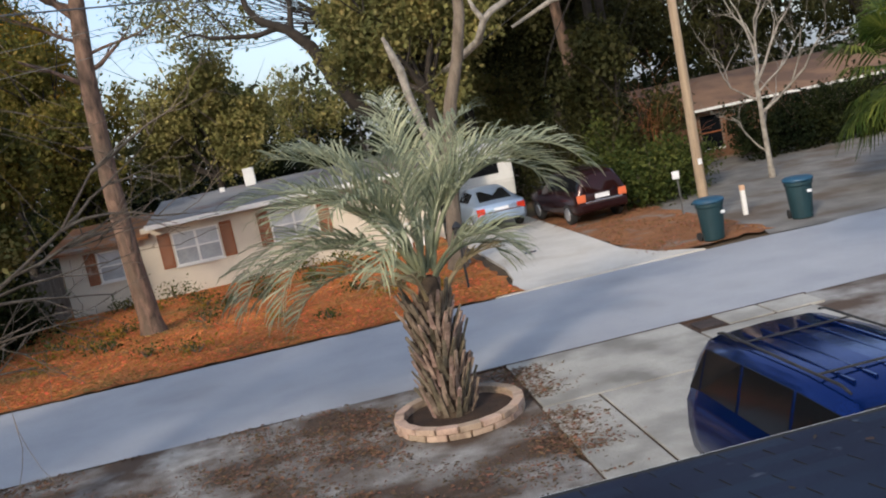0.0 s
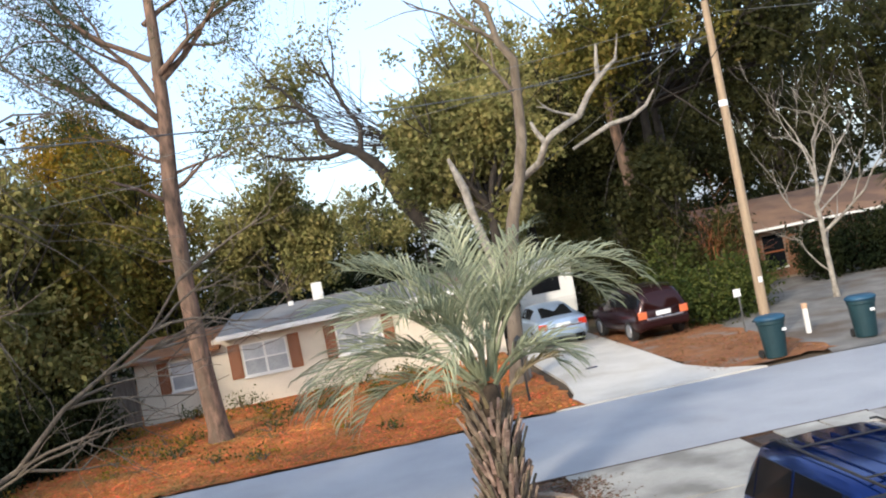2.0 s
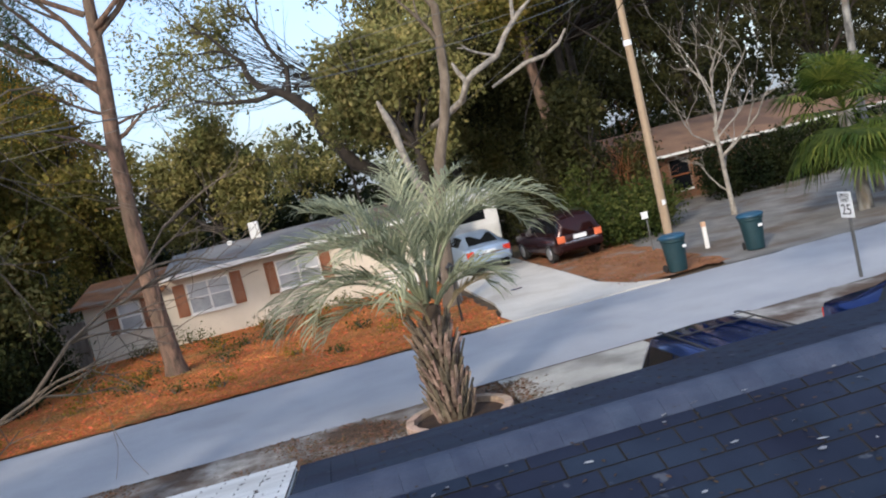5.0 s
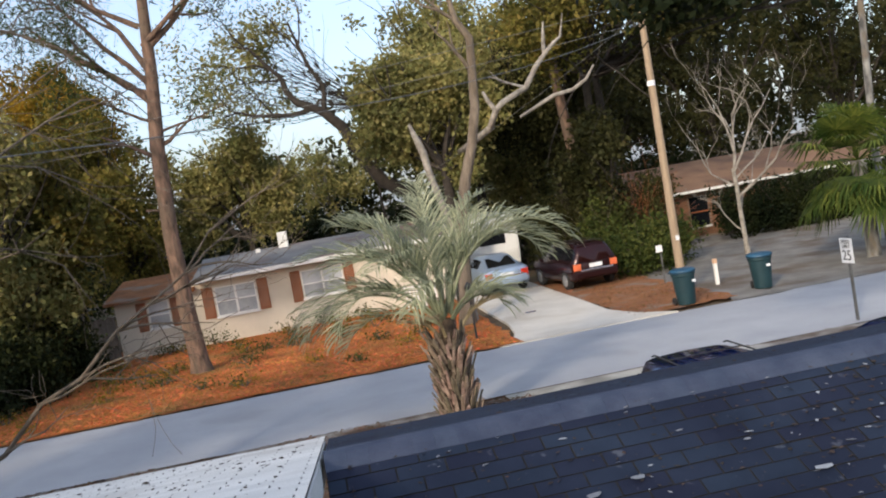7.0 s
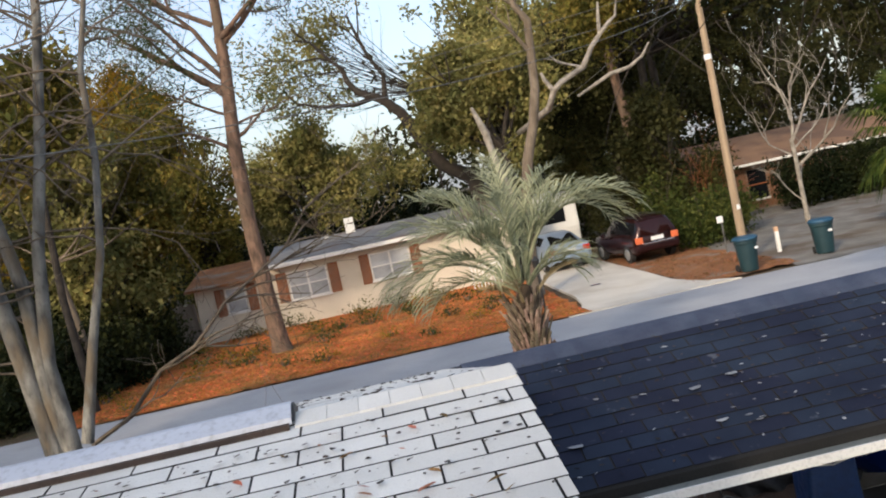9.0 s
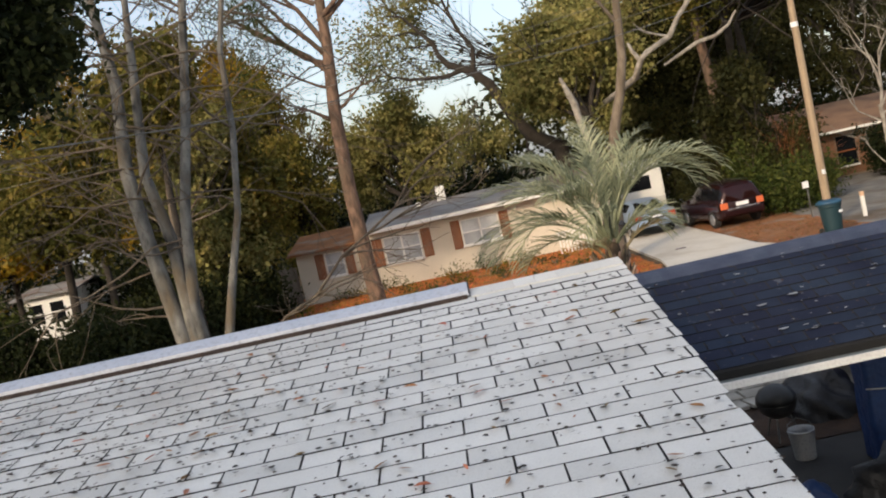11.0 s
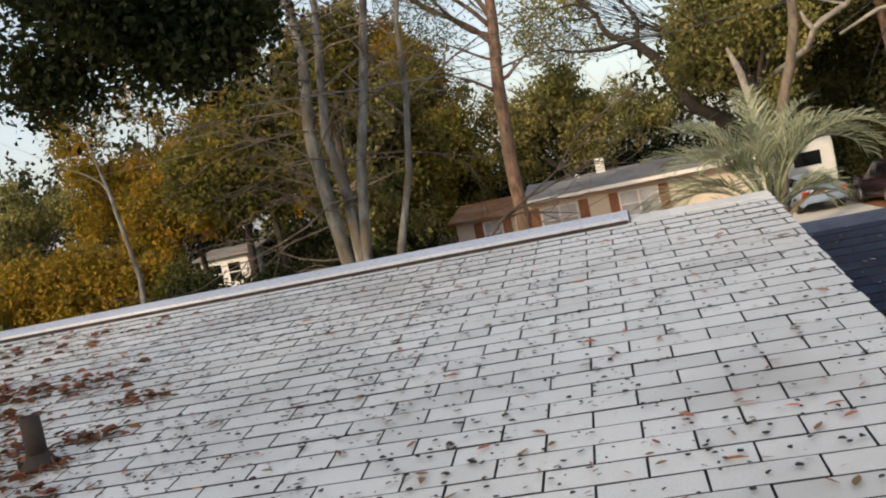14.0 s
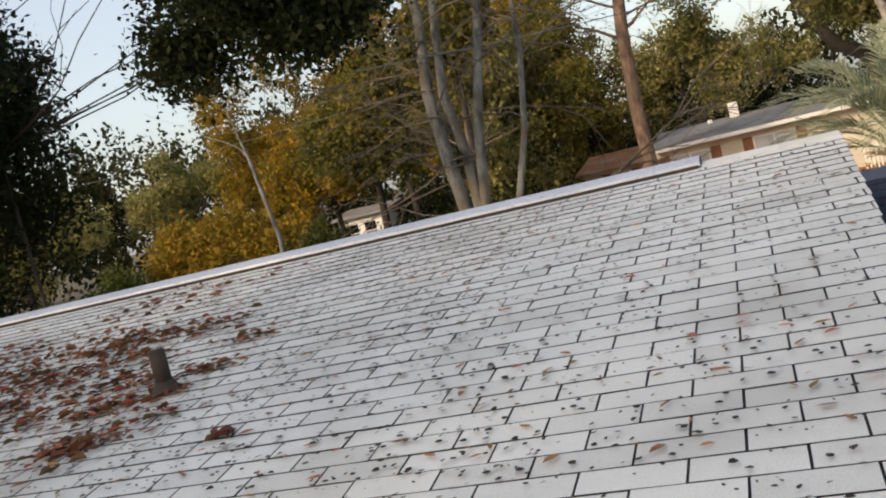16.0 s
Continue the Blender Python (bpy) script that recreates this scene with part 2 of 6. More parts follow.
def link(name, me, material, parent=None, label="", shade=False, kind=""):
    if material and not me.materials:
        me.materials.append(material)
    if shade:
        smooth(me)
    ob = new(name, me)
    if parent:
        ob.parent = parent
    return tagged(ob, label, kind=kind)


def part(name, bm, material, parent=None, label="", shade=False, kind=""):
    me = bpy.data.meshes.new(name)
    bm.to_mesh(me)
    bm.free()
    return link(name, me, material, parent, label, shade, kind)


def from_arrays(name, co, faces):
    """A mesh from an (n, 3) array and an (m, k) array of vertex numbers."""
    me = bpy.data.meshes.new(name)
    m, k = faces.shape
    me.vertices.add(len(co))
    me.vertices.foreach_set("co", co.astype(np.float32).ravel())
    me.loops.add(m * k)
    me.loops.foreach_set("vertex_index", faces.astype(np.int32).ravel())
    me.polygons.add(m)
    me.polygons.foreach_set("loop_start", np.arange(0, m * k, k, dtype=np.int32))
    me.polygons.foreach_set("use_smooth", np.zeros(m, dtype=bool))
    me.update(calc_edges=True)
    return me


def box(bm, lo, hi, bevel=0.0, matrix=None):
    x0, y0, z0 = lo
    x1, y1, z1 = hi
    v = [bm.verts.new(c) for c in ((x0, y0, z0), (x1, y0, z0), (x1, y1, z0), (x0, y1, z0), (x0, y0, z1), (x1, y0, z1), (x1, y1, z1), (x0, y1, z1))]
    fs = [bm.faces.new([v[i] for i in f]) for f in ((0, 3, 2, 1), (4, 5, 6, 7), (0, 1, 5, 4), (1, 2, 6, 5), (2, 3, 7, 6), (3, 0, 4, 7))]
    if matrix:
        bmesh.ops.transform(bm, matrix=matrix, verts=v)
    if bevel:
        es = list({e for f in fs for e in f.edges})
        bmesh.ops.bevel(bm, geom=es, offset=bevel, segments=2, affect="EDGES", profile=0.6)
    return bm


def boxm(lo, hi, bevel=0.0, matrix=None):
    return box(bmesh.new(), lo, hi, bevel, matrix)


def ring_tube(points, radii, sides=8):
    """Arrays of a tapered tube along points."""
    pts = [Vector(p) for p in points]
    co, fc = [], []
    for i, p in enumerate(pts):
        d = (pts[min(i + 1, len(pts) - 1)] - pts[max(i - 1, 0)]).normalized()
        u = d.orthogonal().normalized() if abs(d.z) > 0.95 else d.cross(Vector((0, 0, 1))).normalized()
        w = d.cross(u)
        for k in range(sides):
            a = 2 * math.pi * k / sides
            co.append(p + (u * math.cos(a) + w * math.sin(a)) * radii[i])
    for i in range(len(pts) - 1):
        for k in range(sides):
            a, b = i * sides + k, i * sides + (k + 1) % sides
            fc.append((a, b, b + sides, a + sides))
    return co, fc


class Wood:
    """Gathers tubes into one mesh."""

    def __init__(self):
        self.co, self.fc = [], []

    def tube(self, points, radii, sides=8):
        c, f = ring_tube(points, radii, sides)
        o = len(self.co)
        self.co += [tuple(v) for v in c]
        self.fc += [tuple(i + o for i in q) for q in f]

    def mesh(self, name):
        return smooth(from_arrays(name, np.array(self.co), np.array(self.fc)))


def limb(wood, rng, start, way, length, r0, depth, bend=0.25, up=0.15, kids=3, sides=7, tips=None, spread=0.8, shrink=0.62):
    """A crooked limb with side limbs; the places of the ends go to tips."""
    n = 5 if depth > 0 else 4
    p, d = Vector(start), Vector(way).normalized()
    pts, rad = [p.copy()], [r0]
    for i in range(n):
        d = (d + Vector((rng.gauss(0, bend), rng.gauss(0, bend), rng.gauss(0, bend) + up)) * 0.5).normalized()
        p = p + d * (length / n)
        pts.append(p.copy())
        rad.append(max(r0 * (1 - 0.72 * (i + 1) / n), 0.004))
    wood.tube(pts, rad, sides)
    if tips is not None:
        tips.append(pts[-1])
        tips.append(pts[-2])
    if depth > 0:
        for k in range(kids):
            i = rng.randint(2, n)
            side = Vector((rng.gauss(0, 1), rng.gauss(0, 1), rng.gauss(0.2, 0.8))).normalized()
            limb(wood, rng, pts[i], d + side * spread, length * shrink * rng.uniform(0.7, 1.15), rad[i] * 0.75, depth - 1, bend, up, kids, max(4, sides - 1), tips, spread, shrink)


def leaf_mesh(name, centres, per, spread, size, seed, flat=0.0, aspect=0.55, droop=0.0):
    """Small pointed leaves scattered in clumps round the centres."""
    g = np.random.default_rng(seed)
    c = np.repeat(np.asarray(centres, float), per, axis=0)
    n = len(c)
    c = c + g.normal(0, 1, (n, 3)) * np.asarray(spread)
    u = g.normal(0, 1, (n, 3)) * np.array((1, 1, 1 - flat))
    u[:, 2] -= droop
    u /= np.linalg.norm(u, axis=1, keepdims=True)
    w = np.cross(u, g.normal(0, 1, (n, 3)))
    w /= np.linalg.norm(w, axis=1, keepdims=True) + 1e-9
    s = size * g.uniform(0.6, 1.4, (n, 1))
    co = np.stack((c - u * s, c + w * s * aspect, c + u * s, c - w * s * aspect), axis=1).reshape(-1, 3)
    return from_arrays(name, co, np.arange(n * 4).reshape(n, 4))


def blob_centres(blobs, count, seed, hollow=0.55):
    """Clump centres in uneven ellipsoids (x, y, z, rx, ry, rz), thicker near their skins."""
    g = np.random.default_rng(seed)
    b = np.array(blobs, float)
    vol = np.cbrt(b[:, 3] * b[:, 4] * b[:, 5]) ** 2.2
    pick = g.choice(len(b), count, p=vol / vol.sum())
    d = g.normal(0, 1, (count, 3))
    d /= np.linalg.norm(d, axis=1, keepdims=True)
    r = g.uniform(hollow ** 2, 1.0, (count, 1)) ** 0.5
    r *= 1 + 0.18 * np.sin(d[:, :1] * 5 + pick[:, None]) * np.cos(d[:, 2:] * 6 + pick[:, None] * 2)
    stray = g.uniform(0, 1, (count, 1)) < 0.15
    r = np.where(stray, r * g.uniform(1.05, 1.42, (count, 1)), r)
    return b[pick, :3] + d * r * b[pick, 3:6]


def lumps(centre, size, n, seed, lump=0.42):
    """Ellipsoids heaped into an uneven crown."""
    g = np.random.default_rng(seed)
    out = []
    for i in range(n):
        d = g.normal(0, 1, 3)
        d /= np.linalg.norm(d)
        k = g.uniform(0.35, 0.85)
        s = lump * g.uniform(0.65, 1.25)
        out.append((centre[0] + d[0] * k * size[0], centre[1] + d[1] * k * size[1], centre[2] + d[2] * k * size[2], size[0] * s, size[1] * s, size[2] * s))
    return out


# ---- ground ----
def sheet(name, x0, x1, y0, y1, z, material, nx=1, ny=1, rough=0.0, seed=0, parent=None, label="", edge=0.0, kind="structure", category=""):
    """A ground sheet with a wavy edge and low relief."""
    g = np.random.default_rng(seed)
    xs, ys = np.linspace(x0, x1, nx + 1), np.linspace(y0, y1, ny + 1)
    X, Y = np.meshgrid(xs, ys)
    Z = np.full(X.shape, z) + g.uniform(0, 1, X.shape) * rough
    if edge:
        w = np.zeros(X.shape)
        w[0], w[-1], w[:, 0], w[:, -1] = 1, 1, 1, 1
        X = X + w * g.normal(0, edge, X.shape)
        Y = Y + w * g.normal(0, edge, X.shape)
    co = np.stack((X, Y, Z), -1).reshape(-1, 3)
    i = np.arange((nx + 1) * (ny + 1)).reshape(ny + 1, nx + 1)
    f = np.stack((i[:-1, :-1], i[:-1, 1:], i[1:, 1:], i[1:, :-1]), -1).reshape(-1, 4)
    ob = link(name, smooth(from_arrays(name, co, f)), material, parent)
    return tagged(ob, label, category, kind=kind)


sheet("ground", -400, 400, -300, 500, -0.06, M["forest"], label="leaf-strewn forest soil round the houses", category="ground")
NEAR, FAR = 16.15, 21.6


road_bm = bmesh.new()
prev = None
for i in range(61):
    x = -90 + i * 3
    row = [road_bm.verts.new((x, NEAR + (FAR - NEAR) * k / 4 + (0.03 * math.sin(x * 1.7 + k) if k in (0, 4) else 0), 0.0 + 0.03 * (1 - (k / 2 - 1) ** 2))) for k in range(5)]
    if prev:
        for k in range(4):
            road_bm.faces.new((prev[k], row[k], row[k + 1], prev[k + 1]))
    prev = row
tagged(part("road", road_bm, M["asphalt"], shade=True), "pale worn asphalt street without markings", "road", kind="structure")
sheet("front_yard", -40, 4.35, -12, 16.2, -0.02, M["sand"], 70, 45, 0.035, 3, edge=0.08, label="sandy front yard with patches of brown leaf litter", category="yard")
sheet("side_yard", 9.3, 45, -12, 16.2, -0.02, M["sand"], 60, 45, 0.035, 4, edge=0.08, label="sandy yard beside the driveway with leaf litter", category="yard")
sheet("straw_bed", -9.3, 5.95, 21.55, 37, 0.035, M["straw"], 60, 48, 0.022, 5, edge=0.05, label="orange pine straw bed in front of the beige house", category="pine straw")
sheet("straw_verge", 9.2, 12.4, 22.1, 34, 0.02, M["leafbed"], 14, 36, 0.018, 6, edge=0.1, label="pine straw strip between the driveways", category="pine straw")
sheet("dirt_lot", 12.2, 60, 21.5, 48, -0.015, M["greydirt"], 90, 50, 0.05, 7, edge=0.08, label="bare grey dirt yard of the brick house", category="yard")


# ---- own house: white roof, carport with dark roof ----
SLOPE = math.tan(radians(8))
RIDGE_Z, GABLE_X, WEST_X = 3.6, 0.82, -13.0
BACK_Y, EAVE_Y, EAVE_Z = -7.2, 5.1, 2.63
FRONT_SLOPE = (RIDGE_Z - EAVE_Z) / EAVE_Y
DR_Y, DR_Z, DB_Y, DB_Z = 3.3, 2.975, 1.9, 2.32
EAST_X = 15.0
TAPER = 0.03  # the back gable edge runs slightly inwards
house = thing("white_roofed_house", (0, 0, 0), "low house with white shingle roof and metal ridge vent", "house")


def prism(profile, x0, x1):
    """A solid with a side profile (y, z), run along x."""
    bm = bmesh.new()
    a = [bm.verts.new((x0, y, z)) for y, z in profile]
    b = [bm.verts.new((x1, y, z)) for y, z in profile]
    n = len(profile)
    bm.faces.new(a)
    bm.faces.new(b[::-1])
    for i in range(n):
        bm.faces.new((a[i], b[i], b[(i + 1) % n], a[(i + 1) % n]))
    bmesh.ops.recalc_face_normals(bm, faces=bm.faces)
    return bm


zb = RIDGE_Z + BACK_Y * SLOPE


def tapered(bm):
    for v in bm.verts:
        if v.co.x > 0 and v.co.y < -1:
            v.co.x += TAPER * v.co.y
    return bm


deck = part("roof", tapered(prism([(BACK_Y, zb), (0, RIDGE_Z), (EAVE_Y, EAVE_Z), (EAVE_Y, EAVE_Z - 0.12), (0, RIDGE_Z - 0.14), (BACK_Y, zb - 0.14)], WEST_X, GABLE_X - 0.01)), M["felt_shade"], house, "roof deck under white shingles")
part("rake_board", tapered(prism([(BACK_Y, zb - 0.025), (0, RIDGE_Z - 0.02), (EAVE_Y - 0.02, EAVE_Z - 0.012), (EAVE_Y - 0.02, EAVE_Z - 0.17), (0, RIDGE_Z - 0.2), (BACK_Y, zb - 0.2)], GABLE_X - 0.009, GABLE_X + 0.004)), M["whitepaint"], house, "blue-white painted rake board")
part("fascia", boxm((WEST_X, EAVE_Y, EAVE_Z - 0.16), (GABLE_X, EAVE_Y + 0.025, EAVE_Z - 0.01)), M["whitepaint"], house)
part("wall", prism([(BACK_Y + 0.6, 0), (EAVE_Y - 0.5, 0), (EAVE_Y - 0.5, EAVE_Z - 0.05), (0, RIDGE_Z - 0.16), (BACK_Y + 0.6, zb - 0.1)], WEST_X + 0.4, GABLE_X - 0.25), M["stucco"], house)
vent = part("ridge_vent", prism([(-0.115, 3.6), (-0.11, 3.625), (-0.02, 3.66), (0.02, 3.66), (0.11, 3.625), (0.115, 3.6)], WEST_X, -0.04), M["metalvent"], house, "pale blue-white metal ridge vent")
part("vent_lip", boxm((WEST_X, -0.14, 3.585), (-0.05, -0.117, 3.607)), M["rust"], vent, "rusty vent lip")
part("end_cap", prism([(-0.105, 3.605), (-0.02, 3.654), (0.02, 3.654), (0.105, 3.605)], -0.04, -0.03), M["black"], vent)

carport = thing("carport", (0, 0, 0), "open carport with a dark shingle gable roof", "carport")
cdeck = part("carport_roof", prism([(DB_Y, DB_Z), (DR_Y, DR_Z), (EAVE_Y, EAVE_Z), (EAVE_Y, EAVE_Z - 0.1), (DR_Y, DR_Z - 0.12), (DB_Y, DB_Z - 0.1)], GABLE_X + 0.03, EAST_X), M["felt_shade"], carport, "roof deck under dark shingles")
part("rear_gutter", prism([(DB_Y - 0.15, DB_Z - 0.045), (DB_Y - 0.155, DB_Z - 0.1), (DB_Y - 0.005, DB_Z - 0.12), (DB_Y - 0.005, DB_Z - 0.1), (DB_Y - 0.135, DB_Z - 0.085), (DB_Y - 0.135, DB_Z - 0.045)], GABLE_X + 0.05, EAST_X), M["whitepaint"], carport, "white rain gutter")
M["gutterbed"] = mat("grey_gutter_silt", (0.10, 0.115, 0.11), (0.16, 0.175, 0.165), 2.5, 0.9, 0.4, 40, c=(0.06, 0.05, 0.04), cscale=1.5)
part("gutter_bed", boxm((GABLE_X + 0.06, DB_Y - 0.134, DB_Z - 0.082), (EAST_X - 0.02, DB_Y - 0.006, DB_Z - 0.062)), M["gutterbed"], carport, "silted grey gutter bottom")
part("front_fascia", boxm((GABLE_X + 0.03, EAVE_Y, EAVE_Z - 0.16), (EAST_X, EAVE_Y + 0.025, EAVE_Z - 0.01)), M["whitepaint"], carport)
for px in (7.4, 11.2, 14.6):
    for py in (DB_Y + 0.25, EAVE_Y - 0.3):
        part("post", boxm((px, py, 0), (px + 0.09, py + 0.09, 2.24 if py < 3 else 2.5)), M["whitepaint"], carport)
# Slab colour is near black to hold the shade under the carport roof.
M["shadefloor"] = mat("shade_dark_concrete", (0.02, 0.019, 0.018), (0.045, 0.042, 0.039), 1.2, 0.85, 0.3, 60)
sheet("carport_floor", 0.6, 9.4, 1.7, 6.19, 0.03, M["shadefloor"], label="carport slab coloured dark for the roof's shade", category="carport floor")
# Dark sheet added in place of the shade beyond the carport.
sheet("side_soil", 2.3, 4.98, 6.2, 10.5, 0.037, M["mulch"], 16, 20, 0.01, 16, label="dark sheet for shade between carport and driveway", category="soil")
sheet("back_yard", 0.6, 20, -12, 1.69, 0.03, M["forest"], 20, 14, 0.03, 15, label="dark leaf-covered soil behind the carport", category="yard")


def roof_rows(origin_y, origin_z, way_y, way_z, x0, x1, rows, start, tab=0.305, course=0.127, first=0.0, taper=0.0):
    """Places of shingle tabs on one slope, row by row downwards: (x, y, z, width)."""
    out = []
    for r in range(rows):
        d = start + r * course
        off = 0.0 if r % 2 == 0 else tab / 2
        k0 = math.floor((x0 - off - first) / tab)
        x = first + off + k0 * tab
        end = x1 + taper * way_y * d + 0.003 * math.sin(r * 2.7) * (taper > 0)
        while x < end - 0.01:
            a, b = max(x, x0), min(x + tab, end)
            if b - a > 0.008:
                out.append((a, b, origin_y + way_y * d, origin_z + way_z * d, r))
            x += tab
    return out


def tab_coords(a, b, wy, wz, course, gap, lift, thick):
    """The eight corners of a tab whose butt lies at the origin row, in slope axes."""
    up = Vector((0, -wy, -wz))
    nor = Vector((0, wz, -wy)) if wy < 0 else Vector((0, -wz, wy))
    if nor.z < 0:
        nor = -nor
    base = [Vector((a + gap, 0, 0)), Vector((b - gap, 0, 0))]
    top = up * (course - 0.003)
    lo = nor * 0.002
    return [base[0] + lo, base[1] + lo, base[1] + top + lo, base[0] + top + lo,
            base[0] + nor * (thick + lift), base[1] + nor * (thick + lift), base[1] + top + nor * 0.003, base[0] + top + nor * 0.003]


TAB_FACES = ((0, 3, 2, 1), (4, 5, 6, 7), (0, 1, 5, 4), (1, 2, 6, 5), (2, 3, 7, 6), (3, 0, 4, 7))


def shingles(parent, name, rows, wy, wz, material, joined_material, near, gap=0.0042, thick=0.0055, seed=1):
    """Nearest tabs as pieces of their own, the rest joined."""
    rng = random.Random(seed)
    shared = {}
    co, fc = [], []
    count = 0
    for a, b, y, z, r in rows:
        w = round(b - a, 3)
        if count < 300 and near(0.5 * (a + b), y):
            count += 1
            if w not in shared:
                me = bpy.data.meshes.new(name)
                me.from_pydata([tuple(v) for v in tab_coords(-w / 2, w / 2, wy, wz, 0.127, gap, 0.0, thick)], [], TAB_FACES)
                me.materials.append(material)
                me.materials.append(M["felt_shade"])
                # Butt and side faces take the felt black to draw their shadow lines.
                for q in (0, 2, 3, 5):
                    me.polygons[q].material_index = 1
                shared[w] = me
            ob = new(name, shared[w])
            ob.parent = parent
            ob.location = (0.5 * (a + b), y, z + rng.uniform(0, 0.0025))
            ob.rotation_euler = (rng.gauss(0, 0.004), rng.gauss(0, 0.003), rng.gauss(0, 0.004))
        else:
            o = len(co)
            lift = rng.uniform(0, 0.003)
            for v in tab_coords(a, b, wy, wz, 0.127, gap, lift, thick):
                co.append((v.x, v.y + y, v.z + z))
            fc += [tuple(i + o for i in f) for f in TAB_FACES]
    me = from_arrays(name, np.array(co), np.array(fc))
    me.materials.append(joined_material)
    me.materials.append(M["felt_shade"])
    # Same painted shadow on butts and sides of the joined tabs.
    me.polygons.foreach_set("material_index", np.tile(np.array((1, 0, 1, 1, 0, 1), dtype=np.int32), len(fc) // 6))
    link(name + "_field", me, None, parent, kind="stuff")


# ---- palm in its brick ring ----
def frond_mesh(name, rng, length, rise, droop, leaflets, leaf, thick=0.034):
    """An arching rachis along +x with stiff drooping leaflets on both sides past a bare stalk."""
    pts, n = [], 16
    p = Vector((0, 0, 0))
    for i in range(n + 1):
        pts.append(p.copy())
        ang = rise - droop * (i / n) ** 1.45
        p = p + Vector((math.cos(ang), 0, math.sin(ang))) * (length / n)
    co, fc = ring_tube(pts, [thick * (1 - 0.88 * i / n) + 0.002 for i in range(n + 1)], 5)
    co = [tuple(v) for v in co]
    for k in range(leaflets):
        f = 0.3 + 0.7 * (k + rng.uniform(-0.25, 0.25)) / leaflets
        i = min(int(f * n), n - 1)
        q = pts[i].lerp(pts[i + 1], f * n - i)
        d = (pts[i + 1] - pts[i]).normalized()
        up = Vector((-d.z, 0, d.x))
        for s in (-1, 1):
            ll = leaf * (0.6 + 0.6 * math.sin(math.pi * min(1, (f - 0.3) * 1.25 + 0.12)) ** 0.7) * rng.uniform(0.85, 1.12)
            out = (d * rng.uniform(0.75, 1.0) + Vector((0, s, 0)) * rng.uniform(0.45, 0.75) + up * rng.uniform(0.1, 0.5)).normalized()
            wid = d.cross(out).normalized().cross(out) * 0.0125
            a, b = q, q + out * ll * 0.45
            out2 = (out + Vector((0, 0, -rng.uniform(0.15, 0.42)))).normalized()
            c = b + out2 * ll * 0.35
            out3 = (out2 + Vector((0, 0, -rng.uniform(0.4, 1.0)))).normalized()
            e = c + out3 * ll * 0.3
            o = len(co)
            co += [tuple(v) for v in (a - wid * 0.6, a + wid * 0.6, b + wid, b - wid, c + wid * 0.8, c - wid * 0.8, e + wid * 0.1, e - wid * 0.1)]
            fc += [(o, o + 1, o + 2, o + 3), (o + 3, o + 2, o + 4, o + 5), (o + 5, o + 4, o + 6, o + 7)]
    return from_arrays(name, np.array(co), np.array(fc))


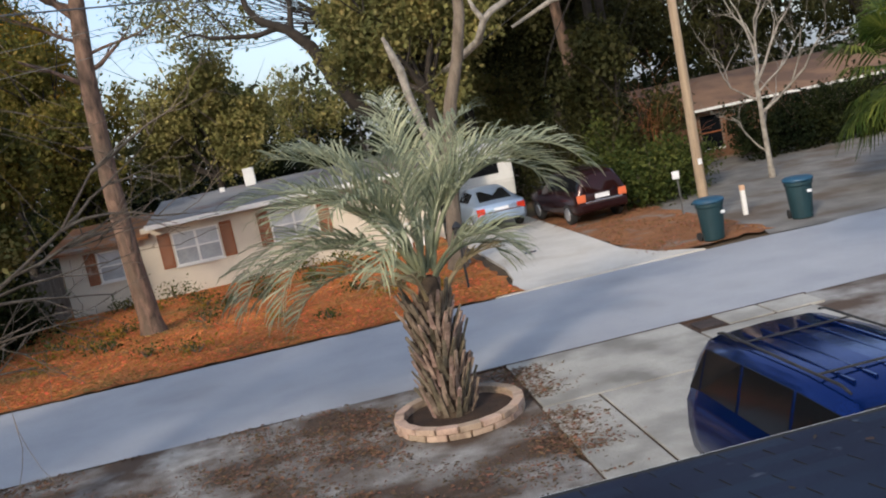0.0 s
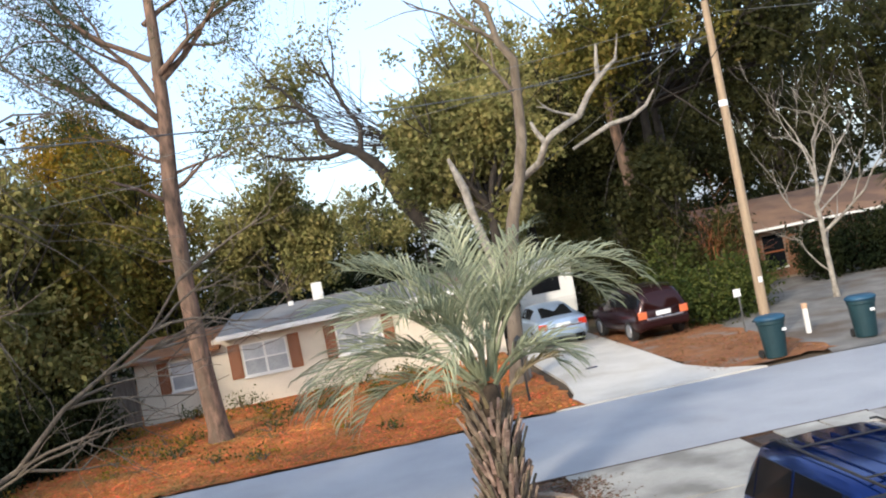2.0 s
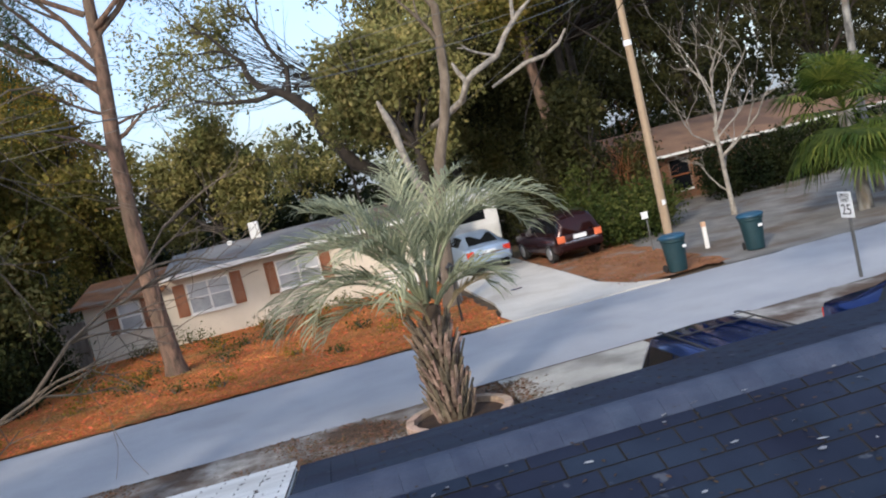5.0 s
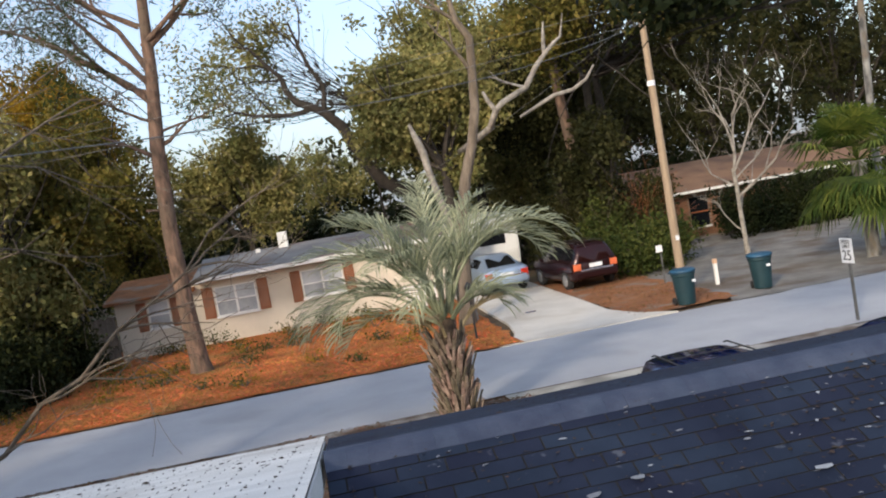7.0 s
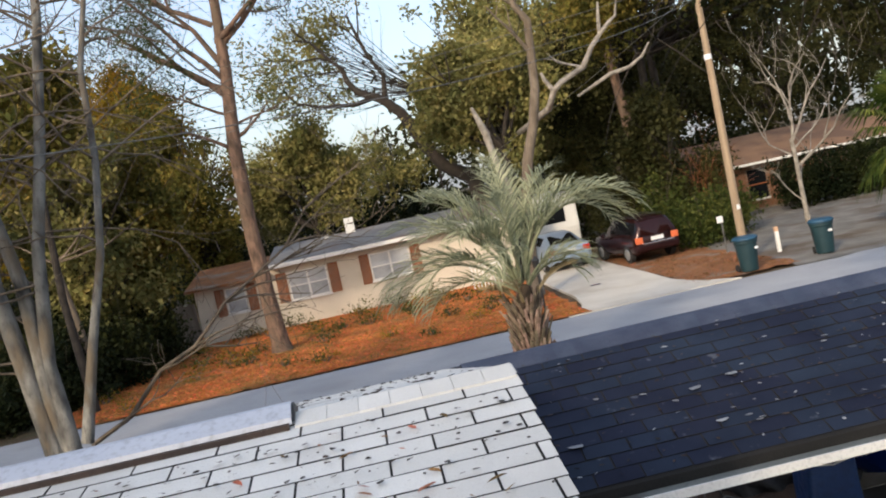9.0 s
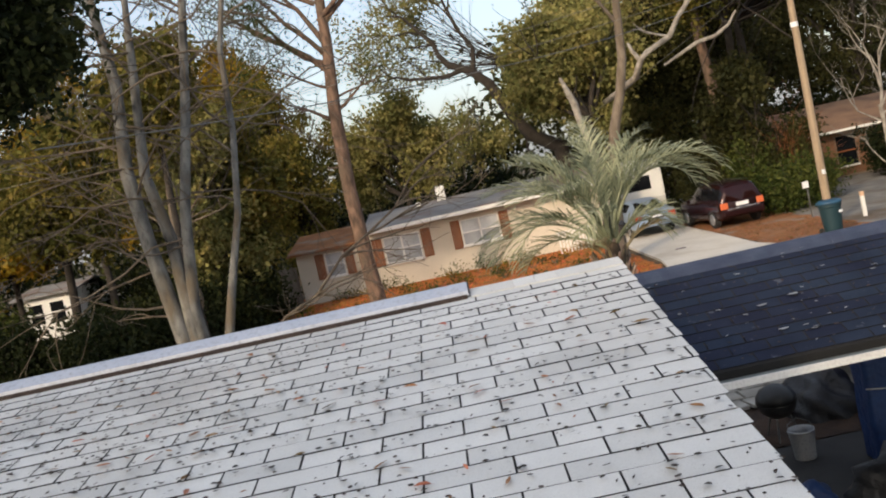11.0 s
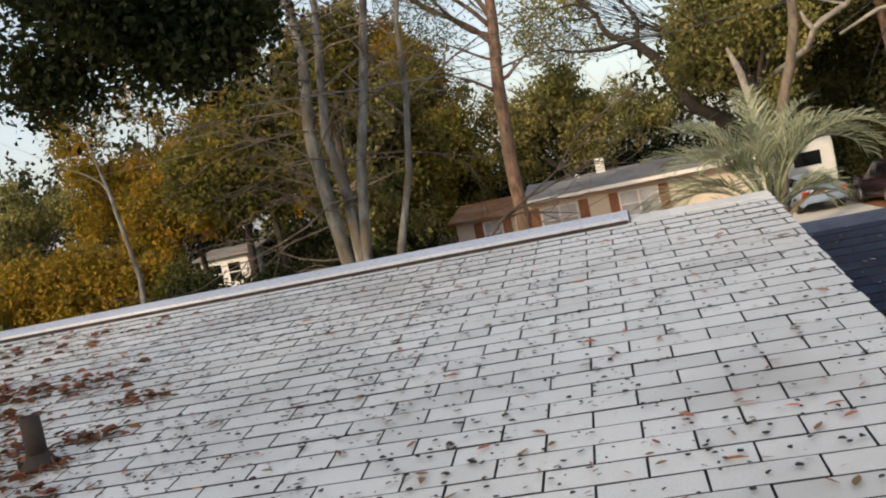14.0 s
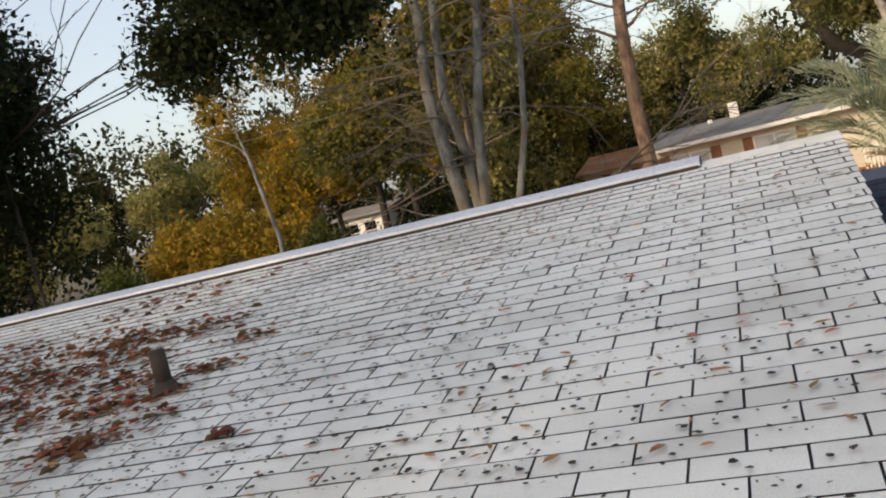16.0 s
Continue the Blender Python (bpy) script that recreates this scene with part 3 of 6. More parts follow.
def pindo_palm(x, y):
    rng = random.Random(11)
    palm = thing("pindo_palm", (x, y, 0), "grey-green pindo palm with arching fronds and a stubby trunk", "palm tree")
    wood = Wood()
    wood.tube([(0.02, 0, 0.02), (0, 0, 0.3), (-0.03, 0, 0.8), (-0.05, 0, 1.3), (0.0, 0, 1.75), (0.05, 0, 2.1)], [0.3, 0.29, 0.27, 0.25, 0.2, 0.1], 14)
    link("trunk", wood.mesh("trunk"), M["palmcore"], palm, "trunk of old leaf bases")
    bm = bmesh.new()
    box(bm, (-0.04, -0.014, 0), (0.04, 0.014, 0.36))
    for v in bm.verts:
        if v.co.z > 0.2:
            v.co.x *= 0.42
            v.co.y += 0.04
    me = bpy.data.meshes.new("leaf_base")
    bm.to_mesh(me)
    bm.free()
    me.materials.append(M["boot"])
    for i in range(190):
        f = i / 190
        a = i * 2.39996
        z = 0.03 + 1.62 * f
        r = 0.295 - 0.05 * f
        ob = new("leaf_base", me)
        ob.parent = palm
        s = rng.uniform(0.8, 1.25)
        # the flat face looks outwards, the tip leans away from the trunk
        ob.matrix_local = Matrix.Translation((-0.05 * f + r * math.cos(a), r * math.sin(a), z)) @ pose(0, 0, 0, 0, 0, math.degrees(a) - 90) @ pose(0, 0, 0, rng.uniform(-24, -8), rng.uniform(-7, 7)) @ Matrix.Diagonal((s, s, s * rng.uniform(0.75, 1.3), 1))
    # compass angle, rise, length, droop of each frond
    crown = [(176, 52, 3.4, 128), (191, 55, 3.2, 132), (206, 52, 2.7, 134), (166, 46, 2.6, 118), (182, 36, 2.1, 104),
             (180, 66, 3.0, 88), (160, 68, 2.8, 92), (197, 71, 2.7, 98),
             (171, 80, 2.6, 62), (140, 82, 2.6, 74), (216, 80, 2.4, 88), (108, 86, 2.5, 52), (60, 84, 2.4, 62), (250, 86, 2.1, 74),
             (10, 85, 2.8, 128), (-16, 83, 2.6, 122), (36, 80, 2.7, 112), (2, 77, 3.3, 146), (19, 73, 3.1, 142), (-10, 74, 3.0, 142),
             (120, 85, 2.9, 62), (195, 82, 2.9, 72), (160, 77, 2.9, 76), (85, 87, 2.8, 60), (40, 85, 2.8, 84), (226, 74, 2.6, 112),
             (-24, 58, 1.6, 132), (8, 50, 1.4, 122), (82, 70, 2.7, 122), (240, 66, 2.2, 136)]
    for a, rise, length, droop in crown:
        a += rng.uniform(-5, 5)
        me = frond_mesh("frond", rng, length * rng.uniform(0.95, 1.05), radians(rise + rng.uniform(-3, 3)), radians(droop + rng.uniform(-6, 6)), 33, 0.54)
        ob = link("frond", me, M["frond"], palm)
        ob.matrix_local = Matrix.Translation((0.02 + 0.11 * math.cos(radians(a)), 0.11 * math.sin(radians(a)), 1.85 + 0.35 * rise / 85)) @ pose(0, 0, 0, rng.uniform(-16, 16), 0, a)
    for i in range(6):
        a = rng.uniform(0, 360)
        me = frond_mesh("dry_frond", rng, rng.uniform(0.8, 1.2), radians(55), radians(70), 14, 0.22)
        ob = link("dry_frond", me, M["dryfrond"], palm, "dry straw-coloured frond")
        ob.matrix_local = Matrix.Translation((0.2 * math.cos(radians(a)), 0.2 * math.sin(radians(a)), 1.8)) @ pose(0, 0, 0, 0, 0, a)
    return palm


PALM = (3.1, 14.3)
pindo_palm(*PALM)
ring = thing("brick_planter_ring", (3.17, 14.2, 0), "round two-course tan brick planter ring", "planter")
rb = bmesh.new()
box(rb, (-0.16, -0.075, 0), (0.16, 0.075, 0.085), 0.012)
ring_me = bpy.data.meshes.new("brick")
rb.to_mesh(ring_me)
rb.free()
ring_me.materials.append(M["paver"])
rr = random.Random(3)
for course in range(2):
    for k in range(18):
        a = 360 / 18 * (k + 0.5 * course)
        ob = new("brick", ring_me)
        ob.parent = ring
        ob.matrix_local = pose(0.87 * math.cos(radians(a)), 0.87 * math.sin(radians(a)), 0.0 + 0.09 * course + 0.004, 0, 0, a + 90 + rr.uniform(-2, 2)) @ Matrix.Diagonal((0.93, 1, 1, 1))
mound = bmesh.new()
bmesh.ops.create_circle(mound, cap_ends=True, segments=40, radius=0.8)
bmesh.ops.translate(mound, verts=mound.verts, vec=(0, 0, 0.07))
part("soil", mound, M["mulch"], ring, "dark mulch soil")


# ---- beige house over the road ----
def window(parent, x0, x1, z0, z1, y, cols=1, facing=-1):
    """A sash window in a wall that faces -y."""
    bm = bmesh.new()
    t = 0.05
    box(bm, (x0, y - 0.05, z0), (x1, y, z0 + t))
    box(bm, (x0, y - 0.05, z1 - t), (x1, y, z1))
    box(bm, (x0, y - 0.05, z0 + t), (x0 + t, y, z1 - t))
    box(bm, (x1 - t, y - 0.05, z0 + t), (x1, y, z1 - t))
    w = (x1 - x0) / cols
    for c in range(1, cols):
        box(bm, (x0 + c * w - 0.04, y - 0.048, z0 + t), (x0 + c * w + 0.04, y, z1 - t))
    for c in range(cols):
        box(bm, (x0 + c * w + 0.04, y - 0.046, (z0 + z1) / 2 - 0.025), (x0 + (c + 1) * w - 0.04, y, (z0 + z1) / 2 + 0.025))
    fr = part("window", bm, M["whitepaint"], parent, "white sash window")
    part("sill", boxm((x0 - 0.06, y - 0.1, z0 - 0.06), (x1 + 0.06, y - 0.002, z0 - 0.002)), M["whitepaint"], fr)
    for c in range(cols):
        a, b = x0 + c * w + 0.045, x0 + (c + 1) * w - 0.045
        part("blind", boxm((a, y - 0.016, (z0 + z1) / 2), (b, y - 0.012, z1 - t)), M["blind"], fr, "lowered white blind")
        part("pane", boxm((a, y - 0.014, z0 + t), (b, y - 0.010, (z0 + z1) / 2)), M["curtain"], fr, "grey lower pane")
    return fr


def shutter(parent, x0, x1, z0, z1, y):
    bm = bmesh.new()
    box(bm, (x0, y - 0.04, z0), (x1, y, z0 + 0.07))
    box(bm, (x0, y - 0.04, z1 - 0.07), (x1, y, z1))
    box(bm, (x0, y - 0.04, z0 + 0.07), (x0 + 0.05, y, z1 - 0.07))
    box(bm, (x1 - 0.05, y - 0.04, z0 + 0.07), (x1, y, z1 - 0.07))
    k = int((z1 - z0 - 0.14) / 0.06)
    for i in range(k):
        z = z0 + 0.07 + i * 0.06
        box(bm, (x0 + 0.05, y - 0.03, z), (x1 - 0.05, y - 0.01, z + 0.05), 0, Matrix.Translation((0, y, z)) @ pose(0, 0, 0, -20) @ Matrix.Translation((0, -y, -z)))
    return part("shutter", bm, M["shutter"], parent, "brown louvred shutter")


HY = 34.0
beige = thing("beige_house", (-0.08, 0, 0.12), "single-storey beige house with brown shutters and grey roof", "house")
part("wall", boxm((-4.1, HY, -0.2), (6.2, HY + 8.4, 2.42)), M["stucco"], beige)
part("wing_wall", boxm((-6.9, HY + 0.02, -0.2), (-4.1, HY + 7.5, 2.2)), M["stucco"], beige)
part("roof", prism([(HY - 0.6, 2.52), (HY + 4.2, 3.08), (HY + 9.0, 2.52), (HY + 9.0, 2.4), (HY + 4.2, 2.96), (HY - 0.6, 2.4)], -3.8, 6.7), M["greyroof"], beige, "weathered grey shingle roof")
part("wing_roof", prism([(HY - 0.45, 2.2), (HY + 4.0, 2.75), (HY + 8.0, 2.2), (HY + 8.0, 2.1), (HY + 4.0, 2.65), (HY - 0.45, 2.1)], -7.2, -3.8), M["leafbed"], beige, "low wing roof covered with brown leaves")
part("fascia", boxm((-3.82, HY - 0.63, 2.37), (6.72, HY - 0.6, 2.53)), M["whitepaint"], beige, "white fascia board")
window(beige, -3.12, -1.53, 0.92, 2.07, HY, 2)
shutter(beige, -3.6, -3.18, 0.9, 2.12, HY)
shutter(beige, -1.47, -1.06, 0.9, 2.12, HY)
window(beige, -5.7, -4.88, 0.92, 1.95, HY + 0.02, 1)
shutter(beige, -6.12, -5.75, 0.88, 1.98, HY + 0.02)
shutter(beige, -4.83, -4.46, 0.88, 1.98, HY + 0.02)
window(beige, 0.25, 1.9, 1.0, 2.1, HY, 2)
shutter(beige, -0.17, 0.22, 0.92, 2.14, HY)
shutter(beige, 1.94, 2.33, 0.92, 2.14, HY)
part("chimney", boxm((-0.52, HY + 3.6, 2.8), (-0.1, HY + 4.0, 3.68), 0.03), M["whitepaint"], beige, "white chimney box")
part("roof_vent", boxm((-1.5, HY + 3.4, 2.9), (-1.3, HY + 3.6, 3.15), 0.02), M["whitepaint"], beige)
rail = thing("porch_railing", (0, 0, 0), "white picket porch railing beside the beige house", "railing")
for k in range(10):
    part("picket", boxm((4.0 + k * 0.14, 32.6, 0.02), (4.06 + k * 0.14, 32.65, 0.95)), M["whitepaint"], rail)
part("rail", boxm((3.95, 32.58, 0.88), (5.4, 32.67, 0.95)), M["whitepaint"], rail)
fence = thing("board_fence", (0, 0, 0), "weathered grey board fence beside the house", "fence")
for k in range(40):
    part("board", boxm((-7.25 - 0.15 * k, HY + 0.3, 0), (-7.11 - 0.15 * k, HY + 0.325, 1.75 + 0.05 * math.sin(k * 2.3))), M["fence"], fence)
part("fence_rail", boxm((-13.2, HY + 0.33, 0.4), (-7.1, HY + 0.38, 0.5)), M["fence"], fence)

# ---- brick house ----
BY = 39.0
brick = thing("brick_house", (-0.4, 0, 0.12), "low brown brick house with brown shingle roof", "house")
part("wall", boxm((16.9, BY, -0.2), (30, BY + 9, 2.2)), M["mortar"], brick, "brick wall")
bco, bfc = [], []
for r in range(29):
    for k in range(32):
        x = 16.9 + k * 0.215 + (0.107 if r % 2 else 0)
        z = r * 0.075
        if 18.85 < x + 0.1 < 19.85 and 0.4 < z < 1.85:
            continue
        o = len(bco)
        bco += [(x, BY - 0.012, z), (x + 0.203, BY - 0.012, z), (x + 0.203, BY, z), (x, BY, z), (x, BY - 0.012, z + 0.065), (x + 0.203, BY - 0.012, z + 0.065), (x + 0.203, BY, z + 0.065), (x, BY, z + 0.065)]
        bfc += [tuple(i + o for i in f) for f in TAB_FACES]
link("brickwork", from_arrays("brickwork", np.array(bco), np.array(bfc)), M["brick"], brick, kind="stuff")
part("roof", prism([(BY - 0.7, 2.2), (BY + 4.5, 3.45), (BY + 9.7, 2.2), (BY + 9.7, 2.1), (BY + 4.5, 3.35), (BY - 0.7, 2.1)], 16.4, 30.5), M["brownroof"], brick)
part("fascia", boxm((16.4, BY - 0.73, 2.1), (30.5, BY - 0.7, 2.21)), M["whitepaint"], brick)
wb = part("window", boxm((18.9, BY - 0.02, 0.42), (19.8, BY + 0.02, 1.85)), M["carglass"], brick, "dark window")
part("sill", boxm((18.85, BY - 0.08, 0.36), (19.85, BY - 0.021, 0.44)), M["whitepaint"], wb)
part("mullion", boxm((18.9, BY - 0.045, 1.1), (19.8, BY - 0.021, 1.16)), M["shutter"], wb)

# ---- slabs of the drives ----
slabs = thing("driveway", (0, 0, 0), "own concrete driveway of large cracked slabs", "driveway", kind="structure")
for lo, hi in (((4.28, 13.66), (7.35, 16.08)), ((4.25, 10.6), (5.07, 13.62)), ((5.11, 10.6), (7.35, 13.62)), ((7.39, 10.6), (9.4, 15.3)), ((7.95, 15.4), (8.75, 16.08)), ((8.79, 15.4), (9.65, 16.08)), ((5.0, 6.2), (7.35, 10.56)), ((7.39, 6.2), (9.4, 10.56))):
    part("slab", boxm((lo[0], lo[1], -0.05), (hi[0], hi[1], 0.035), 0.012), M["concrete"], slabs)
part("joint_bed", boxm((4.24, 10.58, -0.05), (5.0, 16.05, 0.012)), M["mulch"], slabs)
part("joint_bed", boxm((5.0, 6.2, -0.05), (9.4, 16.05, 0.012)), M["mulch"], slabs)
part("edge_gap", boxm((3.6, 16.085, -0.03), (9.7, 16.15, 0.03)), M["mulch"], slabs, "dark gap along the street")
tagged(part("meter_box_lid", boxm((7.45, 15.4, 0.0), (7.9, 15.85, 0.05), 0.01), M["rust"]), "rusty meter box lid in the ground", "box lid")
far_drive = thing("far_driveway", (0, 0, 0), "pale concrete driveway across the street", "driveway", kind="structure")
fd = bmesh.new()
outline = [(5.3, 21.58), (5.75, 22.0), (6.1, 23.2), (6.3, 25), (6.3, 38), (9.3, 38), (9.25, 27), (9.2, 24), (9.6, 22.6), (10.4, 21.62)]
top = [fd.verts.new((x, y, 0.035)) for x, y in outline]
bot = [fd.verts.new((x, y, -0.05)) for x, y in outline]
fd.faces.new(top[::-1])
for i in range(len(top)):
    j = (i + 1) % len(top)
    fd.faces.new((top[i], top[j], bot[j], bot[i]))
bmesh.ops.recalc_face_normals(fd, faces=fd.faces)
part("slab", fd, M["drive"], far_drive)
tagged(part("blue_scrap", boxm((7.2, 26.4, 0.036), (7.55, 26.55, 0.05), 0.005), M["bluecar"]), "small blue scrap lying on the driveway", "scrap")


# ---- vehicles ----
def car(name, label, paint, stations, half, belt, wheels, wheel_r, m, rear, roof_bars=False, lamp="redlamp", category="car"):
    """A car along +y (nose at +y). stations: (y, bottom, belt height, roof height, roof half width)."""
    root = thing(name, (0, 0, 0), label, category)
    root.matrix_world = m
    co, fc, secs = [], [], 9
    for y, zb_, zt, zr, hr in stations:
        end = 0.9 if y in (stations[0][0], stations[-1][0]) else 1.0
        sec = [(half * 0.86 * end, zb_), (half * 0.98 * end, zb_ + 0.12), (half * end, (zb_ + zt) * 0.5), (half * 0.97 * end, zt - 0.06), (half * 0.93 * end, zt)]
        sec += [(hr + (half * 0.93 * end - hr) * 0.5, zt + (zr - zt) * 0.5), (hr, zr - 0.03 if zr - zt > 0.1 else zr), (hr * 0.8, zr + 0.0), (0, zr + 0.02)]
        for x, z in sec:
            co.append((x, y, z))
        for x, z in sec:
            co.append((-x, y, z))
    n = len(stations)
    for i in range(n - 1):
        for s in range(secs - 1):
            a, b = i * 2 * secs + s, (i + 1) * 2 * secs + s
            fc.append((a, a + 1, b + 1, b))
            a, b = a + secs, b + secs
            fc.append((a + 1, a, b, b + 1))
    for i, flip in ((0, False), (n - 1, True)):
        o = i * 2 * secs
        for s in range(secs - 1):
            q = (o + s, o + secs + s, o + secs + s + 1, o + s + 1)
            fc.append(q if not flip else q[::-1])
    body = link("body", from_arrays("body", np.array(co), np.array(fc)), paint, root, shade=True)
    arr = np.array(co).reshape(n, 2 * secs, 3)

    def pane(nm, i, j, side, t0=0.12, t1=0.88, s0=4, s1=6, off=0.012):
        k = 0 if side > 0 else secs
        p = [Vector(arr[i, k + s0]), Vector(arr[j, k + s0]), Vector(arr[j, k + s1]), Vector(arr[i, k + s1])]
        q = [p[0].lerp(p[3], t0), p[1].lerp(p[2], t0), p[1].lerp(p[2], t1), p[0].lerp(p[3], t1)]
        c = sum(q, Vector()) / 4
        q = [c + (v - c) * 0.93 + Vector((side * off, 0, 0.004)) for v in q]
        bm = bmesh.new()
        v = [bm.verts.new(w) for w in q] + [bm.verts.new(w - Vector((side * 0.01, 0, 0))) for w in q]
        for f in ((0, 1, 2, 3), (7, 6, 5, 4), (0, 4, 5, 1), (1, 5, 6, 2), (2, 6, 7, 3), (3, 7, 4, 0)):
            bm.faces.new([v[x] for x in f])
        bmesh.ops.recalc_face_normals(bm, faces=bm.faces)
        part(nm, bm, M["carglass"], root)

    for i in range(n - 1):
        if stations[i][3] - stations[i][2] > 0.3 and stations[i + 1][3] - stations[i + 1][2] > 0.3:
            pane("side_window", i, i + 1, 1)
            pane("side_window", i, i + 1, -1)
    for nm, i, j in (("rear_window", rear[0], rear[1]), ("windscreen", rear[2], rear[3])):
        a0, a1 = arr[i], arr[j]
        q = [Vector(a0[4 if stations[i][3] - stations[i][2] > 0.1 else 6]), Vector(a0[secs + (4 if stations[i][3] - stations[i][2] > 0.1 else 6)]), Vector(a1[secs + 6]), Vector(a1[6])]
        c = sum(q, Vector()) / 4
        nrm = (q[1] - q[0]).cross(q[3] - q[0]).normalized()
        if nrm.z < 0:
            nrm = -nrm
        q = [c + (v - c) * 0.86 + nrm * 0.03 for v in q]
        bm = bmesh.new()
        v = [bm.verts.new(w) for w in q] + [bm.verts.new(w - nrm * 0.02) for w in q]
        for f in ((0, 1, 2, 3), (7, 6, 5, 4), (0, 4, 5, 1), (1, 5, 6, 2), (2, 6, 7, 3), (3, 7, 4, 0)):
            bm.faces.new([v[x] for x in f])
        bmesh.ops.recalc_face_normals(bm, faces=bm.faces)
        part(nm, bm, M["carglass"], root)
    for wy in wheels:
        for s in (-1, 1):
            w = bmesh.new()
            bmesh.ops.create_cone(w, cap_ends=True, segments=28, radius1=wheel_r, radius2=wheel_r, depth=0.22)
            bmesh.ops.bevel(w, geom=[e for e in w.edges if len(e.link_faces) == 2 and abs(e.calc_face_angle(0)) > 1], offset=0.03, segments=2, affect="EDGES")
            bmesh.ops.transform(w, matrix=pose(s * (half - 0.1), wy, wheel_r, 0, 90, 0), verts=w.verts)
            ty = part("wheel", w, M["tyre"], root, "black tyre")
            h = bmesh.new()
            bmesh.ops.create_cone(h, cap_ends=True, segments=24, radius1=wheel_r * 0.64, radius2=wheel_r * 0.58, depth=0.03)
            bmesh.ops.transform(h, matrix=pose(s * (half + 0.015), wy, wheel_r, 0, 90 * s, 0), verts=h.verts)
            part("rim", h, M["rim"], ty, "silver alloy rim")
    y0 = stations[0][0]
    for s in (-1, 1):
        part("tail_lamp", boxm((s * half * 0.62 if s > 0 else -half * 0.94, y0 - 0.015, belt - 0.28), (half * 0.94 if s > 0 else -half * 0.62, y0 + 0.14, belt - 0.02), 0.03), M[lamp], root, "red tail lamp")
        part("door_mirror", boxm((s * (half + 0.12) - 0.08, rear[4], belt + 0.0), (s * (half + 0.12) + 0.08, rear[4] + 0.1, belt + 0.15), 0.03), paint, root)
    part("rear_bumper", boxm((-half * 0.88, y0 - 0.09, stations[0][1] + 0.05), (half * 0.88, y0 + 0.05, stations[0][1] + 0.3), 0.04), paint, root)
    part("number_plate", boxm((-0.26, y0 - 0.03, belt - 0.22), (0.26, y0 - 0.012, belt - 0.07)), M["signwhite"], root, "white number plate")
    part("bumper_strip", boxm((-half * 0.7, y0 - 0.11, stations[0][1] + 0.3), (half * 0.7, y0 - 0.06, stations[0][1] + 0.36), 0.01), M["chrome"], root, "chrome trim strip")
    if roof_bars:
        ys = [s for s in stations if s[3] > stations[len(stations) // 2][3] - 0.12]
        ya, yb, zr = ys[0][0] + 0.1, ys[-1][0] - 0.05, max(s[3] for s in stations)
        hr = max(s[4] for s in ys)
        for s in (-1, 1):
            w = Wood()
            w.tube([(s * hr * 0.86, ya, zr + 0.0), (s * hr * 0.86, ya + 0.12, zr + 0.035), (s * hr * 0.86, yb - 0.12, zr + 0.035), (s * hr * 0.86, yb, zr + 0.0)], [0.013] * 4, 6)
            link("roof_rail", w.mesh("roof_rail"), M["tyre"], root, "black roof rail")
        for k in range(5):
            x = -hr * 0.6 + k * hr * 0.3
            part("roof_rib", boxm((x - 0.012, ya + 0.2, zr - 0.02), (x + 0.012, yb - 0.2, zr + 0.014), 0.002), paint, root)
        for y in (ya + 0.55, yb - 0.45):
            part("cross_bar", boxm((-hr * 0.86, y - 0.014, zr + 0.026), (hr * 0.86, y + 0.014, zr + 0.04), 0.005), M["tyre"], root, "black roof cross bar")
    return root


SUV = [(-2.3, 0.42, 1.0, 1.03, 0.7), (-2.22, 0.36, 1.08, 1.5, 0.66), (-2.0, 0.3, 1.08, 1.7, 0.64), (-1.2, 0.28, 1.07, 1.74, 0.66), (-0.3, 0.28, 1.06, 1.75, 0.66), (0.35, 0.28, 1.05, 1.7, 0.63), (1.05, 0.28, 1.04, 1.1, 0.7), (1.9, 0.3, 1.0, 1.02, 0.68), (2.25, 0.4, 0.85, 0.87, 0.6)]
SEDAN = [(-2.3, 0.4, 0.9, 0.93, 0.62), (-2.2, 0.3, 0.98, 1.0, 0.66), (-1.75, 0.25, 1.0, 1.03, 0.66), (-1.0, 0.22, 0.98, 1.4, 0.56), (-0.2, 0.22, 0.97, 1.46, 0.57), (0.45, 0.22, 0.96, 1.4, 0.55), (1.15, 0.24, 0.95, 0.98, 0.64), (2.0, 0.28, 0.85, 0.87, 0.6), (2.3, 0.36, 0.7, 0.72, 0.5)]
car("blue_suv", "dark blue SUV with black roof rails in the driveway", M["bluecar"], SUV, 0.92, 1.0, (-1.4, 1.4), 0.36, pose(5.85, 7.85, 0.035, 0, 0, 180) @ Matrix.Diagonal((0.94, 1, 0.94, 1)), (1, 2, 6, 5, 0.55), True, category="SUV")
car("maroon_suv", "dark maroon SUV parked with its rear to the street", M["maroon"], SUV, 0.95, 1.05, (-1.4, 1.4), 0.37, pose(10.32, 31.3, 0.035, 0, 0, 5) @ Matrix.Diagonal((0.93, 1, 0.93, 1)), (1, 2, 6, 5, 0.55), True, "amber", category="SUV")
car("silver_sedan", "pale silver-blue sedan parked with its rear to the street", M["silvercar"], SEDAN, 0.9, 0.92, (-1.35, 1.4), 0.33, pose(7.75, 34.1, 0.035, 0, 0, 3), (2, 3, 6, 5, 0.5))

car("dark_blue_sedan", "dark blue sedan parked beside the driveway", M["bluecar"], SEDAN, 0.9, 0.92, (-1.35, 1.4), 0.33, pose(9.55, 9.4, 0.0, 0, 0, 180), (2, 3, 6, 5, 0.5))

trailer = thing("travel_trailer", (0, 0, 0), "white travel trailer behind the parked cars", "trailer")
